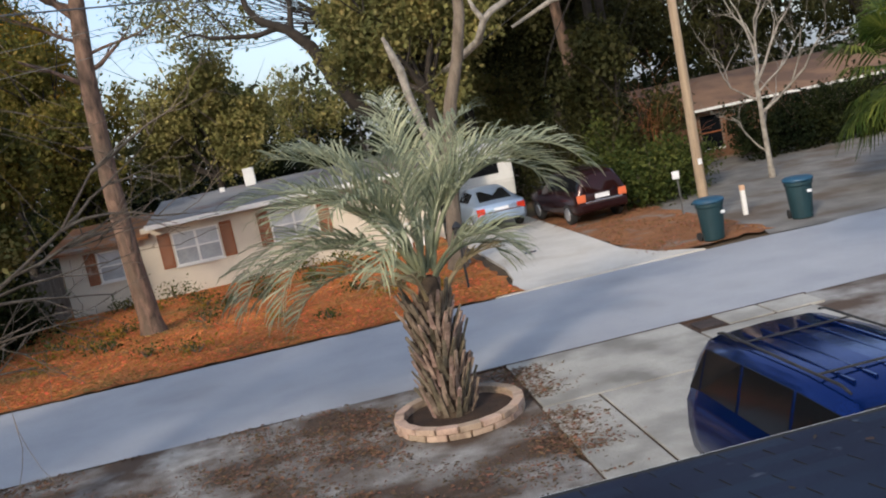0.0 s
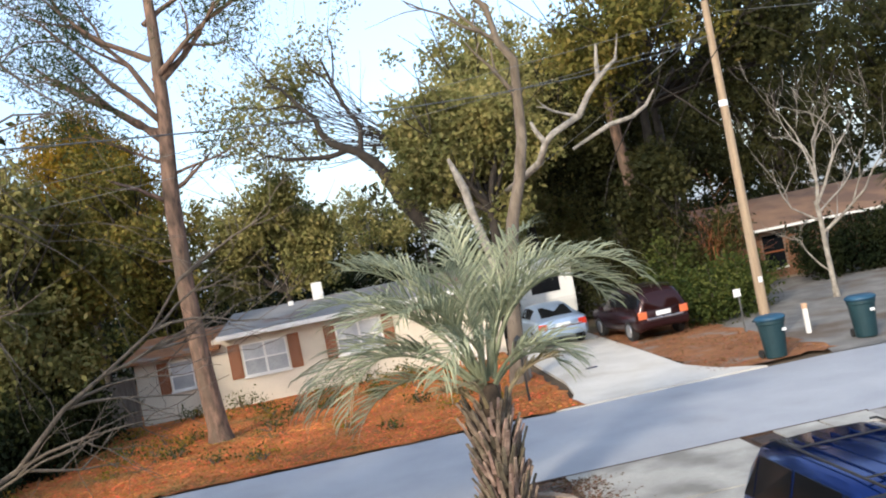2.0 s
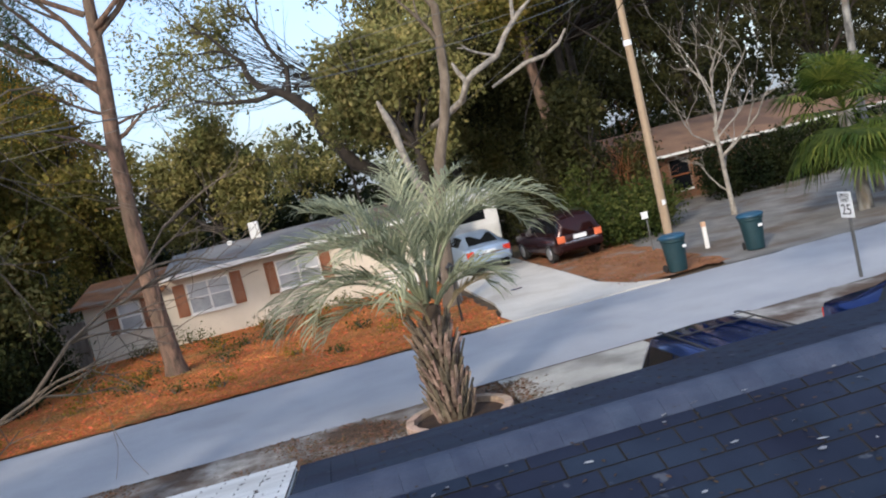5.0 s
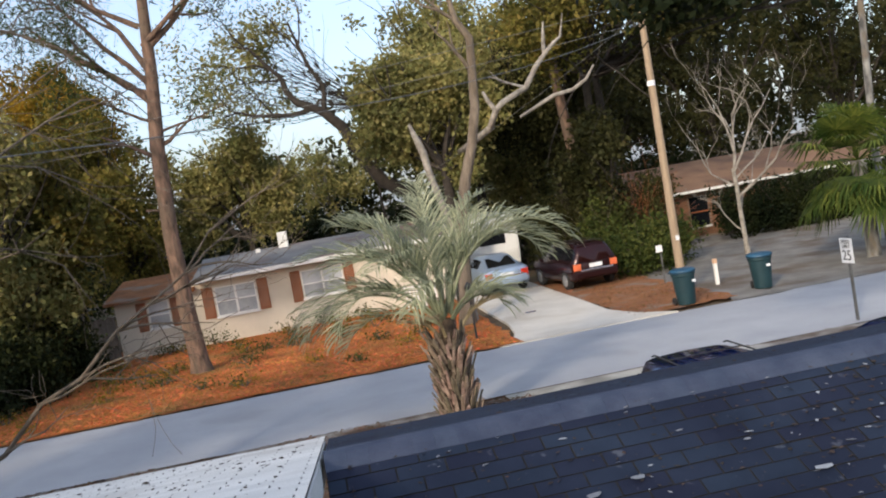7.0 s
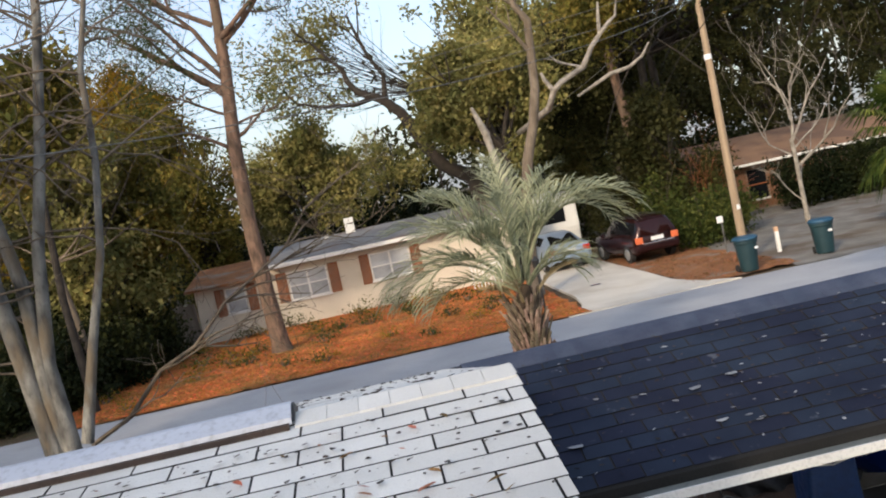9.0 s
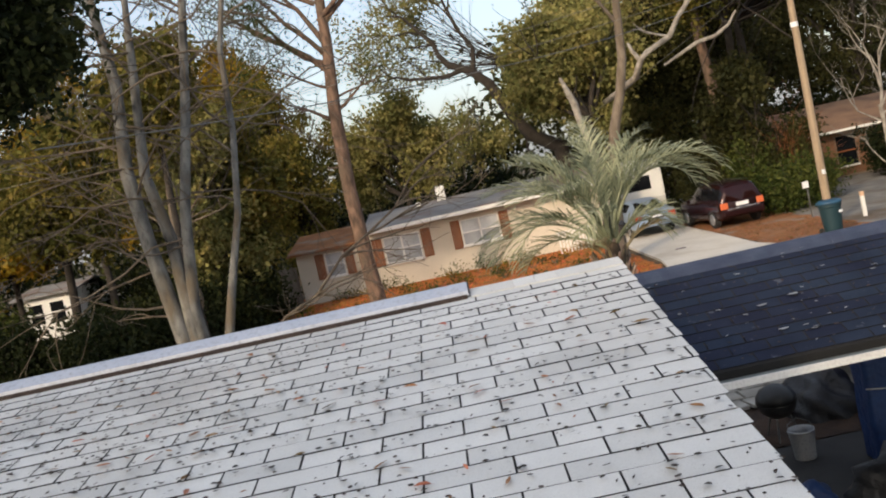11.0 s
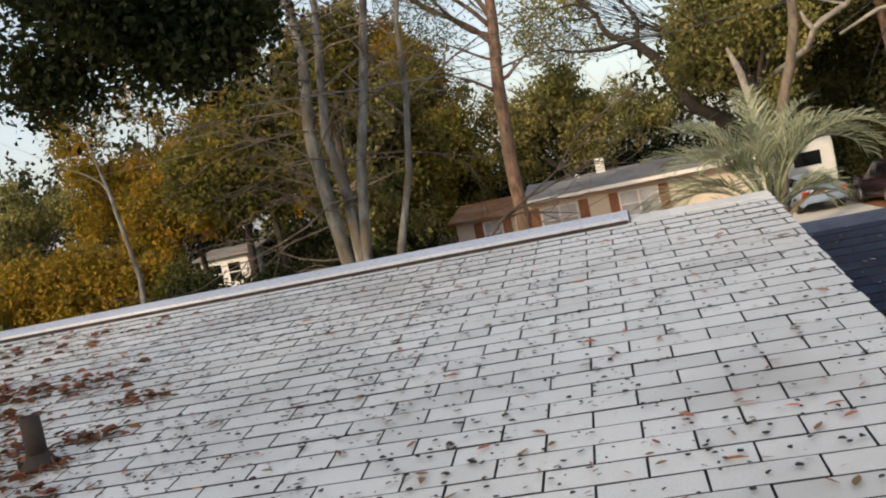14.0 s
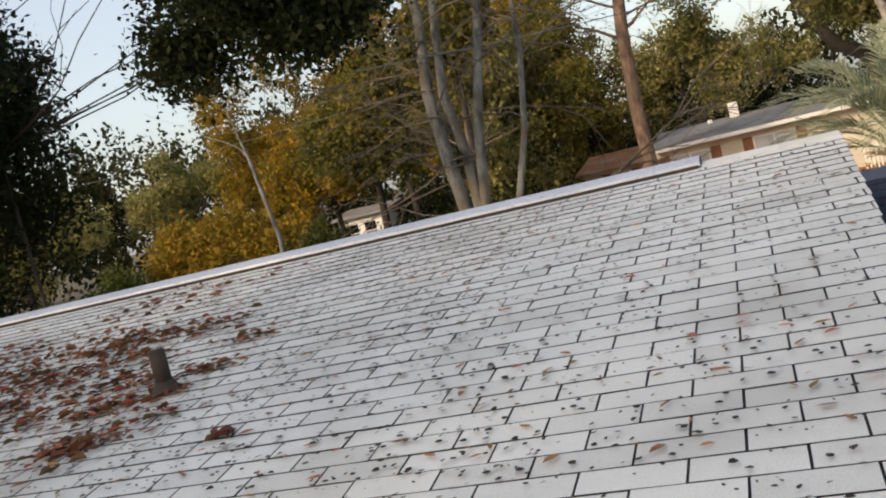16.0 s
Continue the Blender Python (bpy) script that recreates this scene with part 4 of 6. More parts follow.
tp = [(38.2, 0.5), (38.0, 1.2), (38.05, 2.5), (38.4, 2.85), (43.6, 2.9), (44.2, 2.3), (44.2, 0.5)]
tb = prism(tp, 7.5, 9.9)
bmesh.ops.bevel(tb, geom=tb.edges[:], offset=0.06, segments=2, affect="EDGES")
part("body", tb, M["rvwhite"], trailer)
part("rear_window", boxm((8.1, 38.0, 1.55), (9.3, 38.04, 2.2), 0.015), M["carglass"], trailer, "dark window")
part("stripe", boxm((7.52, 38.02, 1.2), (9.88, 38.07, 1.28)), M["greydirt"], trailer)
for s in (7.75, 9.65):
    w = bmesh.new()
    bmesh.ops.create_cone(w, cap_ends=True, segments=20, radius1=0.34, radius2=0.34, depth=0.2)
    bmesh.ops.transform(w, matrix=pose(s, 40.8, 0.34, 0, 90, 0), verts=w.verts)
    part("wheel", w, M["tyre"], trailer)

# ---- bins, pole, posts, sign ----


def lathe(profile, seg=28, squash=1.0):
    bm = bmesh.new()
    rows = []
    for r, z in profile:
        rows.append([bm.verts.new((r * math.cos(2 * math.pi * k / seg), squash * r * math.sin(2 * math.pi * k / seg), z)) for k in range(seg)])
    for a, b in zip(rows, rows[1:]):
        for k in range(seg):
            bm.faces.new((a[k], a[(k + 1) % seg], b[(k + 1) % seg], b[k]))
    if profile[0][0] > 0:
        bm.faces.new(rows[0][::-1])
    if profile[-1][0] > 0:
        bm.faces.new(rows[-1])
    return bm


def wheelie_bin(x, y, turn, label):
    b = thing("wheelie_bin", (x, y, 0.02), label, "trash bin", "bins by the street")
    b.rotation_euler = (0, 0, radians(turn))
    part("body", lathe([(0.24, 0.02), (0.255, 0.05), (0.32, 0.82), (0.345, 0.86), (0.345, 0.93), (0.335, 0.94)], 26, 0.95), M["binbody"], b, shade=False)
    part("lid", lathe([(0.36, 0.94), (0.375, 0.955), (0.37, 1.0), (0.3, 1.045), (0.12, 1.06), (0.001, 1.062)], 26, 0.97), M["binlid"], b, "blue-green domed lid", shade=True)
    part("handle", boxm((-0.25, 0.33, 0.9), (0.25, 0.4, 0.95), 0.015), M["binbody"], b)
    part("sticker", boxm((0.08, -0.335, 0.66), (0.19, -0.318, 0.73)), M["signwhite"], b, "small white sticker")
    for s in (-0.24, 0.24):
        w = bmesh.new()
        bmesh.ops.create_cone(w, cap_ends=True, segments=18, radius1=0.11, radius2=0.11, depth=0.05)
        bmesh.ops.transform(w, matrix=pose(s, 0.24, 0.11, 0, 90, 0), verts=w.verts)
        part("wheel", w, M["tyre"], b)


wheelie_bin(10.98, 22.35, 8, "dark green wheeled trash bin beside the utility pole")
wheelie_bin(13.42, 22.55, -10, "dark green wheeled trash bin at the dirt yard's edge")
pole = thing("utility_pole", (11.68, 24.2, 0), "weathered tan wooden utility pole", "utility pole")
w = Wood()
w.tube([(0, 0, -0.1), (0.0, 0, 3), (0.01, 0, 6), (0.02, 0, 9.2)], [0.14, 0.125, 0.11, 0.09], 12)
link("shaft", w.mesh("shaft"), M["polewood"], pole)
part("tag_band", lathe([(0.113, 6.4), (0.118, 6.41), (0.118, 6.55), (0.113, 6.56)], 14), M["signwhite"], pole, "white band")
part("tag", boxm((-0.05, -0.15, 1.7), (0.05, -0.128, 1.85)), M["signwhite"], pole)
for z0, z1, x1, y1 in ((8.9, 8.3, -40, 25), (8.3, 7.8, -40, 25.2), (8.9, 8.6, 50, 24), (8.6, 4.0, 3.0, 34.2), (8.3, 5.4, -4, 4.2)):
    w = Wood()
    a, b = Vector((11.68, 24.2, z0)), Vector((x1, y1, z1))
    pts = []
    for i in range(15):
        p = a.lerp(b, i / 14)
        p.z -= 0.9 * 4 * (i / 14) * (1 - i / 14) * (b - a).length / 40
        pts.append(p)
    w.tube(pts, [0.008] * 15, 5)
    tagged(link("power_line", w.mesh("power_line"), M["steel"]), "thin grey overhead wire from the pole", "wire", "overhead wires")
stub = thing("marker_post", (13.05, 24.8, 0), "short pale marker post with an orange top", "post")
part("shaft", boxm((-0.06, -0.05, -0.02), (0.06, 0.05, 0.8), 0.015), M["whitepaint"], stub)
part("cap", boxm((-0.065, -0.055, 0.68), (0.065, 0.055, 0.83), 0.02), M["fadedorange"], stub, "faded orange cap")
mail = thing("lamp_post", (5.0, 23.3, 0.05), "slim black garden lamp post in the pine straw", "lamp post")
w = Wood()
w.tube([(0, 0, -0.05), (0, 0, 0.7), (0.0, 0, 1.35)], [0.035, 0.03, 0.028], 8)
link("shaft", w.mesh("shaft"), M["black"], mail)
part("head", lathe([(0.04, 1.3), (0.1, 1.36), (0.11, 1.52), (0.13, 1.54), (0.03, 1.66), (0.001, 1.68)], 10), M["black"], mail)
post = thing("yard_sign", (12.2, 27.0, 0.0), "small white sign on a thin post in the bushes", "sign")
part("shaft", boxm((-0.02, -0.02, 0), (0.02, 0.02, 1.25)), M["steel"], post)
part("plate", boxm((-0.16, -0.04, 1.1), (0.06, -0.021, 1.33), 0.005), M["signwhite"], post)
sgn = thing("speed_limit_sign", (12.45, 16.4, 0), "white speed limit 25 sign on a dark steel post", "road sign")
sgn.rotation_euler = (0, 0, radians(-86))
part("post", boxm((-0.035, -0.01, 0), (0.035, 0.03, 1.9)), M["steel"], sgn)
part("plate", boxm((-0.21, -0.03, 1.3), (0.21, -0.014, 1.86), 0.004), M["signwhite"], sgn, "white sign plate")


def words(text, size, x, z, parent):
    cu = bpy.data.curves.new("lettering", "FONT")
    cu.body, cu.size, cu.align_x, cu.extrude = text, size, "CENTER", 0.002
    ob = new("lettering", cu)
    dg = bpy.context.evaluated_depsgraph_get()
    me = bpy.data.meshes.new_from_object(ob.evaluated_get(dg))
    bpy.data.objects.remove(ob)
    me.materials.clear()
    o = link("lettering", me, M["black"], parent)
    o.matrix_local = pose(x, -0.034, z, 90, 0, 0)


words("SPEED", 0.115, 0, 1.74, sgn)
words("LIMIT", 0.115, 0, 1.64, sgn)
words("25", 0.32, 0, 1.37, sgn)

# ---- trees ----


def foliage_tree(name, label, x, y, height, crown, seed, leaf="oakleaf", bark="oakbark", trunk_r=0.25, clumps=260, per=34, size=0.11, spread=0.32, lean=(0, 0), nl=9, lump=0.42, kids=3):
    rng = random.Random(seed)
    root = thing(name, (0, 0, 0), label, "tree")
    w = Wood()
    cx, cy, cz, rx, ry, rz = crown
    fork = Vector((x + lean[0], y + lean[1], max(cz - rz * 0.75, height * 0.25)))
    w.tube([(x, y, -0.1), (x + 0.03, y, 0.35), Vector((x, y, 0)).lerp(fork, 0.5) + Vector((rng.uniform(-.15, .15), 0, 0)), fork], [trunk_r * 1.35, trunk_r, trunk_r * 0.85, trunk_r * 0.7], 10)
    blobs = lumps((cx, cy, cz), (rx, ry, rz), nl, seed, lump)
    for b in blobs:
        d = Vector(b[:3]) - fork
        limb(w, rng, fork, d, d.length * 1.05, trunk_r * 0.42, 1, 0.2, 0.05, kids, 6, None, 0.9)
    link("trunk", w.mesh("trunk"), M[bark], root)
    cs = blob_centres(blobs, clumps, seed)
    link("crown", leaf_mesh("crown", cs, per, spread, size, seed), M[leaf], root)
    return root


# tall pine before the beige house
pine = thing("tall_pine", (0, 0, 0), "tall pine with a bare reddish trunk and high limbs", "pine tree")
rng = random.Random(21)
w = Wood()
PX, PY = -3.25, 27.4
w.tube([(PX, PY, -0.1), (PX - 0.02, PY, 0.4), (PX - 0.1, PY, 2), (PX - 0.15, PY, 4.5), (PX - 0.05, PY, 7.2), (PX + 0.2, PY, 9.5), (PX + 0.35, PY, 12), (PX + 0.4, PY, 15)], [0.42, 0.31, 0.27, 0.25, 0.235, 0.2, 0.16, 0.08], 14)
tips = []
for z, dx, dy, dz, L, r in ((7.3, 1.0, 0.0, 0.55, 1.4, 0.08), (6.75, -1.0, -0.2, 0.85, 2.0, 0.09), (8.6, -0.75, 0.1, 0.95, 4.4, 0.12), (9.2, -0.9, -0.3, 1.1, 4.2, 0.10), (9.7, -0.55, 0.2, 1.0, 4.0, 0.11), (10.2, 0.9, 0.0, 0.75, 3.0, 0.12), (8.0, -1.0, 0.2, 0.15, 2.6, 0.06), (7.7, 1.0, 0.1, 0.2, 2.2, 0.05), (10.4, 0.9, -0.2, 0.6, 3.6, 0.1), (11, -1, 0, 0.6, 3.5, 0.1), (12, 0.8, 0.4, 0.8, 3.2, 0.09), (13, -0.6, -0.4, 0.8, 3, 0.08), (8.9, -1.0, 0.5, 0.3, 5.0, 0.1)):
    limb(w, rng, (PX + 0.1, PY, z), (dx, dy, dz), L, r, 1, 0.3, 0.1, 3, 7, tips, 0.7, 0.5)
w.tube([(PX - 0.2, PY, 5.3), (PX - 0.7, PY - 0.3, 5.35)], [0.05, 0.03], 6)
link("trunk", w.mesh("trunk"), M["bark"], pine)
hi = [t for t in tips if t.z > 8.4]
link("crown", leaf_mesh("crown", [tuple(t) for t in hi], 130, 0.42, 0.11, 22, aspect=0.16), M["pineleaf"], pine)

# oak with the dark limb against the sky, and the crowns behind
oak = thing("live_oak", (0, 0, 0), "large live oak with dark crooked limbs and golden-green leaves", "oak tree")
w = Wood()
rng = random.Random(5)
OX, OY = 6.0, 39.5
w.tube([(OX, OY, -0.1), (OX, OY, 2.0), (OX - 0.3, OY, 4.6)], [0.5, 0.42, 0.36], 10)
w.tube([(OX - 0.3, OY, 4.4), (OX - 1.5, OY, 5.2), (OX - 2.2, OY, 6.3), (OX - 2.95, OY, 8.0), (OX - 3.7, OY, 8.8), (OX - 4.75, OY, 9.35), (OX - 5.1, OY, 9.9), (OX - 5.2, OY, 10.5), (OX - 5.65, OY, 11.0), (OX - 6.4, OY, 12.0), (OX - 7.1, OY, 12.2)], [0.34, 0.31, 0.28, 0.25, 0.21, 0.16, 0.13, 0.11, 0.09, 0.06, 0.04], 8)
w.tube([(OX - 4.1, OY, 8.95), (OX - 4.9, OY, 8.8), (OX - 5.8, OY, 8.9), (OX - 6.75, OY, 9.05), (OX - 7.3, OY, 9.3), (OX - 8.0, OY, 9.2)], [0.13, 0.11, 0.09, 0.07, 0.05, 0.03], 7)
w.tube([(OX - 3.6, OY, 8.75), (OX - 3.4, OY, 9.85), (OX - 3.95, OY, 10.9), (OX - 4.3, OY, 12.1), (OX - 4.5, OY, 12.9)], [0.14, 0.11, 0.09, 0.07, 0.04], 7)
oaktips = []
for p0, dd, L, r in (((OX - 5.65, OY, 11.0), (-1, 0, 0.3), 3.4, 0.06), ((OX - 5.8, OY, 8.9), (-0.6, 0, 0.9), 2.2, 0.05), ((OX - 5.2, OY, 10.4), (-1, 0, 0.1), 3.0, 0.06), ((OX - 4.2, OY, 11.8), (0.2, 0, 0.9), 2.6, 0.05), ((OX - 3.9, OY, 11.0), (-0.5, 0, 0.9), 3.0, 0.05), ((OX - 7.3, OY, 9.2), (-0.7, 0, 0.2), 2.4, 0.04), ((OX - 6.5, OY, 12.0), (-0.7, 0, 0.5), 2.6, 0.04)):
    limb(w, rng, p0, dd, L, r, 2, 0.35, 0.0, 3, 6, oaktips, 0.9, 0.6)
link("trunk", w.mesh("trunk"), M["darkbark"], oak)
cs = [tuple(t) for t in oaktips]
cs2 = blob_centres(lumps((8.0, 40, 8.0), (4.4, 3.0, 3.7), 14, 51, 0.4), 430, 52)
link("crown", leaf_mesh("crown", cs2, 44, 0.34, 0.10, 53), M["oakleaf"], oak)
link("spray", leaf_mesh("spray", cs, 9, 0.34, 0.085, 54), M["oakleaf"], oak, "thin leafy sprays along the dark limb")

TREES = [
    # name, label, x, y, height, crown, seed, leaf, bark, trunk radius, clumps
    ("oak_tree", "broad oak with olive-gold leaves behind the drive", 6.8, 35.5, 12, (6.6, 36, 7.4, 3.2, 2.2, 3.0), 60, "oakleaf", "darkbark", 0.3, 420),
    ("oak_tree", "broad oak with olive-gold leaves behind the drive", 9.5, 43, 14, (9.5, 43, 9.5, 5.5, 3.5, 5.0), 61, "oakleaf", "darkbark", 0.3, 480),
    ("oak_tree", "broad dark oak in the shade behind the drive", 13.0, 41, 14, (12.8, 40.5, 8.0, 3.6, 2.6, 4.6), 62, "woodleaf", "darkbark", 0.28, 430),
    ("oak_tree", "shade-dark evergreen oak behind the brick house", 18.5, 50, 16, (18.5, 50, 8.5, 5.5, 4.0, 6.5), 63, "woodleaf", "darkbark", 0.3, 460),
    ("oak_tree", "shade-dark evergreen oak behind the brick house", 26, 51, 17, (26, 51, 9.0, 6.0, 4.0, 7.0), 64, "woodleaf", "darkbark", 0.3, 460),
    ("oak_tree", "shade-dark evergreen oak behind the brick house", 34, 50, 17, (34, 50, 9.0, 6.0, 4.0, 7.5), 65, "woodleaf", "darkbark", 0.3, 400),
    ("oak_tree", "leafy olive tree behind the beige house", -2.2, 46, 9, (-2.4, 46, 6.4, 3.8, 2.6, 4.0), 66, "oakleaf", "darkbark", 0.25, 480),
    ("oak_tree", "olive leafy tree behind the beige house", -8.0, 45, 11, (-8.2, 45, 6.4, 4.4, 3.0, 4.8), 67, "midleaf", "darkbark", 0.25, 460),
    ("oak_tree", "olive leafy tree beside the beige house", -12.5, 35.5, 10, (-12.5, 36, 5.2, 3.6, 3.0, 4.6), 68, "oakleaf", "darkbark", 0.2, 430),
    ("oak_tree", "olive-green evergreen tree by the fence", -9.8, 29.5, 9, (-9.8, 29.8, 6.0, 2.8, 2.2, 5.0), 81, "oakleaf", "darkbark", 0.2, 380),
    ("oak_tree", "olive-green evergreen tree by the fence", -13.6, 27.0, 9, (-13.6, 27.0, 6.2, 2.8, 2.2, 2.9), 82, "midleaf", "darkbark", 0.2, 340),
    ("oak_tree", "golden-leaved tree beyond the fence", -12, 48, 13, (-12.5, 50, 9.4, 5.0, 3.0, 5.6), 69, "goldleaf", "darkbark", 0.25, 480),
    ("oak_tree", "golden-leaved tree beyond the fence", -20, 47, 15, (-20.5, 48, 9.2, 5.4, 3.0, 6.4), 70, "goldleaf", "darkbark", 0.25, 520),
    ("oak_tree", "golden-leaved tree beyond the fence", -28, 46, 15, (-28.5, 47, 9.0, 5.6, 3.0, 6.4), 71, "goldleaf", "darkbark", 0.25, 500),
    ("oak_tree", "olive-leaved tree down the street", -36, 46, 13, (-36, 47, 5.6, 5.5, 3.5, 4.2), 72, "oakleaf", "darkbark", 0.25, 420),
    ("oak_tree", "olive-leaved tree down the street", -46, 42, 12, (-46, 43, 5.4, 6.0, 4.0, 4.4), 73, "oakleaf", "darkbark", 0.25, 340),
    ("oak_tree", "golden leafy tree by the street", -17.5, 31, 8, (-17.5, 31, 5.9, 3.0, 2.2, 2.7), 83, "goldleaf", "darkbark", 0.16, 320),
    ("oak_tree", "tall dark tree at the street's end", 42, 40, 16, (42, 40, 8.0, 6.0, 5.0, 7.0), 74, "shadeleaf", "darkbark", 0.3, 320),
    ("oak_tree", "thin greyish tree far behind the houses", 2.4, 58, 9, (2.4, 58, 6.5, 2.6, 2.0, 3.4), 75, "oakleaf", "greybark", 0.15, 90),
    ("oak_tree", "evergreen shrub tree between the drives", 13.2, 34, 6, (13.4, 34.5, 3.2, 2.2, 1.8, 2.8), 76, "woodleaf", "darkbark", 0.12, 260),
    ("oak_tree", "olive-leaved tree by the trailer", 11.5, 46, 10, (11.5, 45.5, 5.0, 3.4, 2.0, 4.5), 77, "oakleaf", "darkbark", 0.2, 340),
    ("oak_tree", "dark oak whose leaves hang over the roof", -11.7, 6.4, 11, (-6.35, 6.2, 7.2, 2.35, 1.5, 1.45), 78, "shadeleaf", "darkbark", 0.042, 760),
    ("oak_tree", "dark oak beside the white roof", -13.6, 5.6, 12, (-12.3, 6.0, 5.8, 2.1, 1.8, 4.4), 79, "shadeleaf", "darkbark", 0.2, 1000),
    # Out-of-view tree, added only to shade the roof's left part.
    ("oak_tree", "unseen oak added to shade the white roof's far end", -12.5, -12.0, 12, (-8.8, -10.5, 8.2, 5.6, 5.0, 3.0), 84, "shadeleaf", "darkbark", 0.28, 950),
    # Another out-of-view tree, added to throw shade over street and straw bed.
    ("oak_tree", "unseen evergreen tree added to shade the street's left side", -19.5, 8.0, 12, (-19.4, 8.2, 8.0, 3.8, 4.4, 4.8), 85, "shadeleaf", "darkbark", 0.25, 760),
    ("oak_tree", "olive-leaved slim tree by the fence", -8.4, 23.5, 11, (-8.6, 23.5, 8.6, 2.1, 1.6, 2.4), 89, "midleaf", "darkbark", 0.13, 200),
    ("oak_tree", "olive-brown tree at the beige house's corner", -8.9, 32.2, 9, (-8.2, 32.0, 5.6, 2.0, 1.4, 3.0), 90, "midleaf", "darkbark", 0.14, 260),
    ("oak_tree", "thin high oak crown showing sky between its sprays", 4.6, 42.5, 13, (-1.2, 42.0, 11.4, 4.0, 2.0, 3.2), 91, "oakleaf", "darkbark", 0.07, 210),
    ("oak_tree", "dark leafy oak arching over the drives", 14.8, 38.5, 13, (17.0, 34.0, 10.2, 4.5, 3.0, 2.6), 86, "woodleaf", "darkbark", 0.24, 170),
    ("oak_tree", "olive oak arching over the parked cars", 14.0, 37.5, 13, (11.8, 32.5, 10.4, 3.6, 2.6, 2.4), 87, "midleaf", "darkbark", 0.24, 130),
    ("oak_tree", "dark oak whose branch tips hang over the carport", 10.6, 8.2, 9, (6.7, 8.6, 6.72, 1.9, 0.9, 0.4), 88, "shadeleaf", "darkbark", 0.1, 70),
]
for nm, lb, x, y, h, cr, sd, lf, bk, tr, cl in TREES:
    foliage_tree(nm, lb, x, y, h, cr, sd, lf, bk, tr, cl, 60 if y < 20 else 16 if sd == 91 else 66, 0.075 if sd == 88 else 0.06 if y < 20 else 0.105, 0.24 if y < 20 else 0.27, nl=8 if sd == 78 else 34 if sd == 91 else (9 if y < 20 else 17), lump=0.38 if sd == 78 else 0.2 if sd == 91 else (0.42 if y < 20 else 0.31), kids=1 if sd in (78, 88) else 3)

# a wall of woods far behind
far = []
for i in range(46):
    g = random.Random(200 + i)
    x = -95 + i * 4.4
    h = g.uniform(6.5, 9.5) if -16 < x < 6 else g.uniform(12, 18)
    far.append((x, 66 + g.uniform(-3, 5), h * 0.5, 4.5, 3, h * 0.5))
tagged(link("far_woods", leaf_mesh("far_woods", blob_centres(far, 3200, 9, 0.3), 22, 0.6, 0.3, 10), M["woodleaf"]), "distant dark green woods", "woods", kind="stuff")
side = []
for i in range(24):
    g = random.Random(300 + i)
    side.append((-62 + g.uniform(-4, 4), -30 + i * 4.2, 6, 4, 3.5, g.uniform(5, 8)))
    side.append((62 + g.uniform(-4, 4), -30 + i * 4.2, 6, 4, 3.5, g.uniform(6, 9)))
tagged(link("side_woods", leaf_mesh("side_woods", blob_centres(side, 1500, 12, 0.3), 20, 0.7, 0.34, 13), M["shadeleaf"]), "distant woods along the street's ends", "woods", kind="stuff")

under = []
for i in range(52):
    g = random.Random(500 + i)
    under.append((-42 + i * 1.6, 50 + g.uniform(-2, 4), 1.8, 1.6, 1.4, g.uniform(1.6, 3.0)))
tagged(link("undergrowth", leaf_mesh("undergrowth", blob_centres(under, 2400, 19, 0.2), 24, 0.35, 0.16, 20), M["shadeleaf"]), "dark undergrowth beneath the far trees", "undergrowth", kind="stuff")

# trunks among the oaks
def bare_trunk(name, label, pts, rad, bark, tips=0, seed=1, category="tree"):
    w = Wood()
    w.tube(pts, rad, 9)
    r = random.Random(seed)
    root = thing(name, (0, 0, 0), label, category)
    for k in range(tips):
        i = r.randint(len(pts) // 2, len(pts) - 1)
        lw = Wood()
        limb(lw, r, pts[i], (r.gauss(0, 1), r.gauss(0, 0.3), r.uniform(0.2, 1)), r.uniform(1.5, 3), rad[i] * 0.55, 1, 0.35, 0.1, 2, 6)
        link("limb", lw.mesh("limb"), M[bark], root)
    link("trunk", w.mesh("trunk"), M[bark], root)
    return root


bare_trunk("tall_oak", "grey-brown oak trunk rising behind the palm", [(5.3, 26.5, -0.1), (5.35, 26.5, 0.6), (5.6, 26.5, 3), (6.0, 26.5, 4.6), (6.4, 26.5, 5.65), (6.7, 26.5, 6.8), (6.8, 26.5, 7.9), (6.9, 26.5, 9.0), (6.55, 26.5, 9.6), (6.4, 26.5, 10.6), (5.7, 26.5, 11.4)], [0.34, 0.24, 0.2, 0.18, 0.165, 0.155, 0.145, 0.13, 0.11, 0.09, 0.06], "oakbark", 5, 3)
# Pale bark on the dead and forked trees puts sunlight into their colour.
bare_trunk("dead_tree", "sunlit-pale broken dead trunk among the oaks", [(5.6, 27, -0.1), (5.4, 27, 3), (5.1, 27, 4.4), (4.95, 27, 5.1), (4.88, 27, 5.7), (4.75, 27, 6.1), (4.58, 27, 6.65)], [0.17, 0.14, 0.12, 0.115, 0.13, 0.11, 0.05], "palebark", 0, 4)
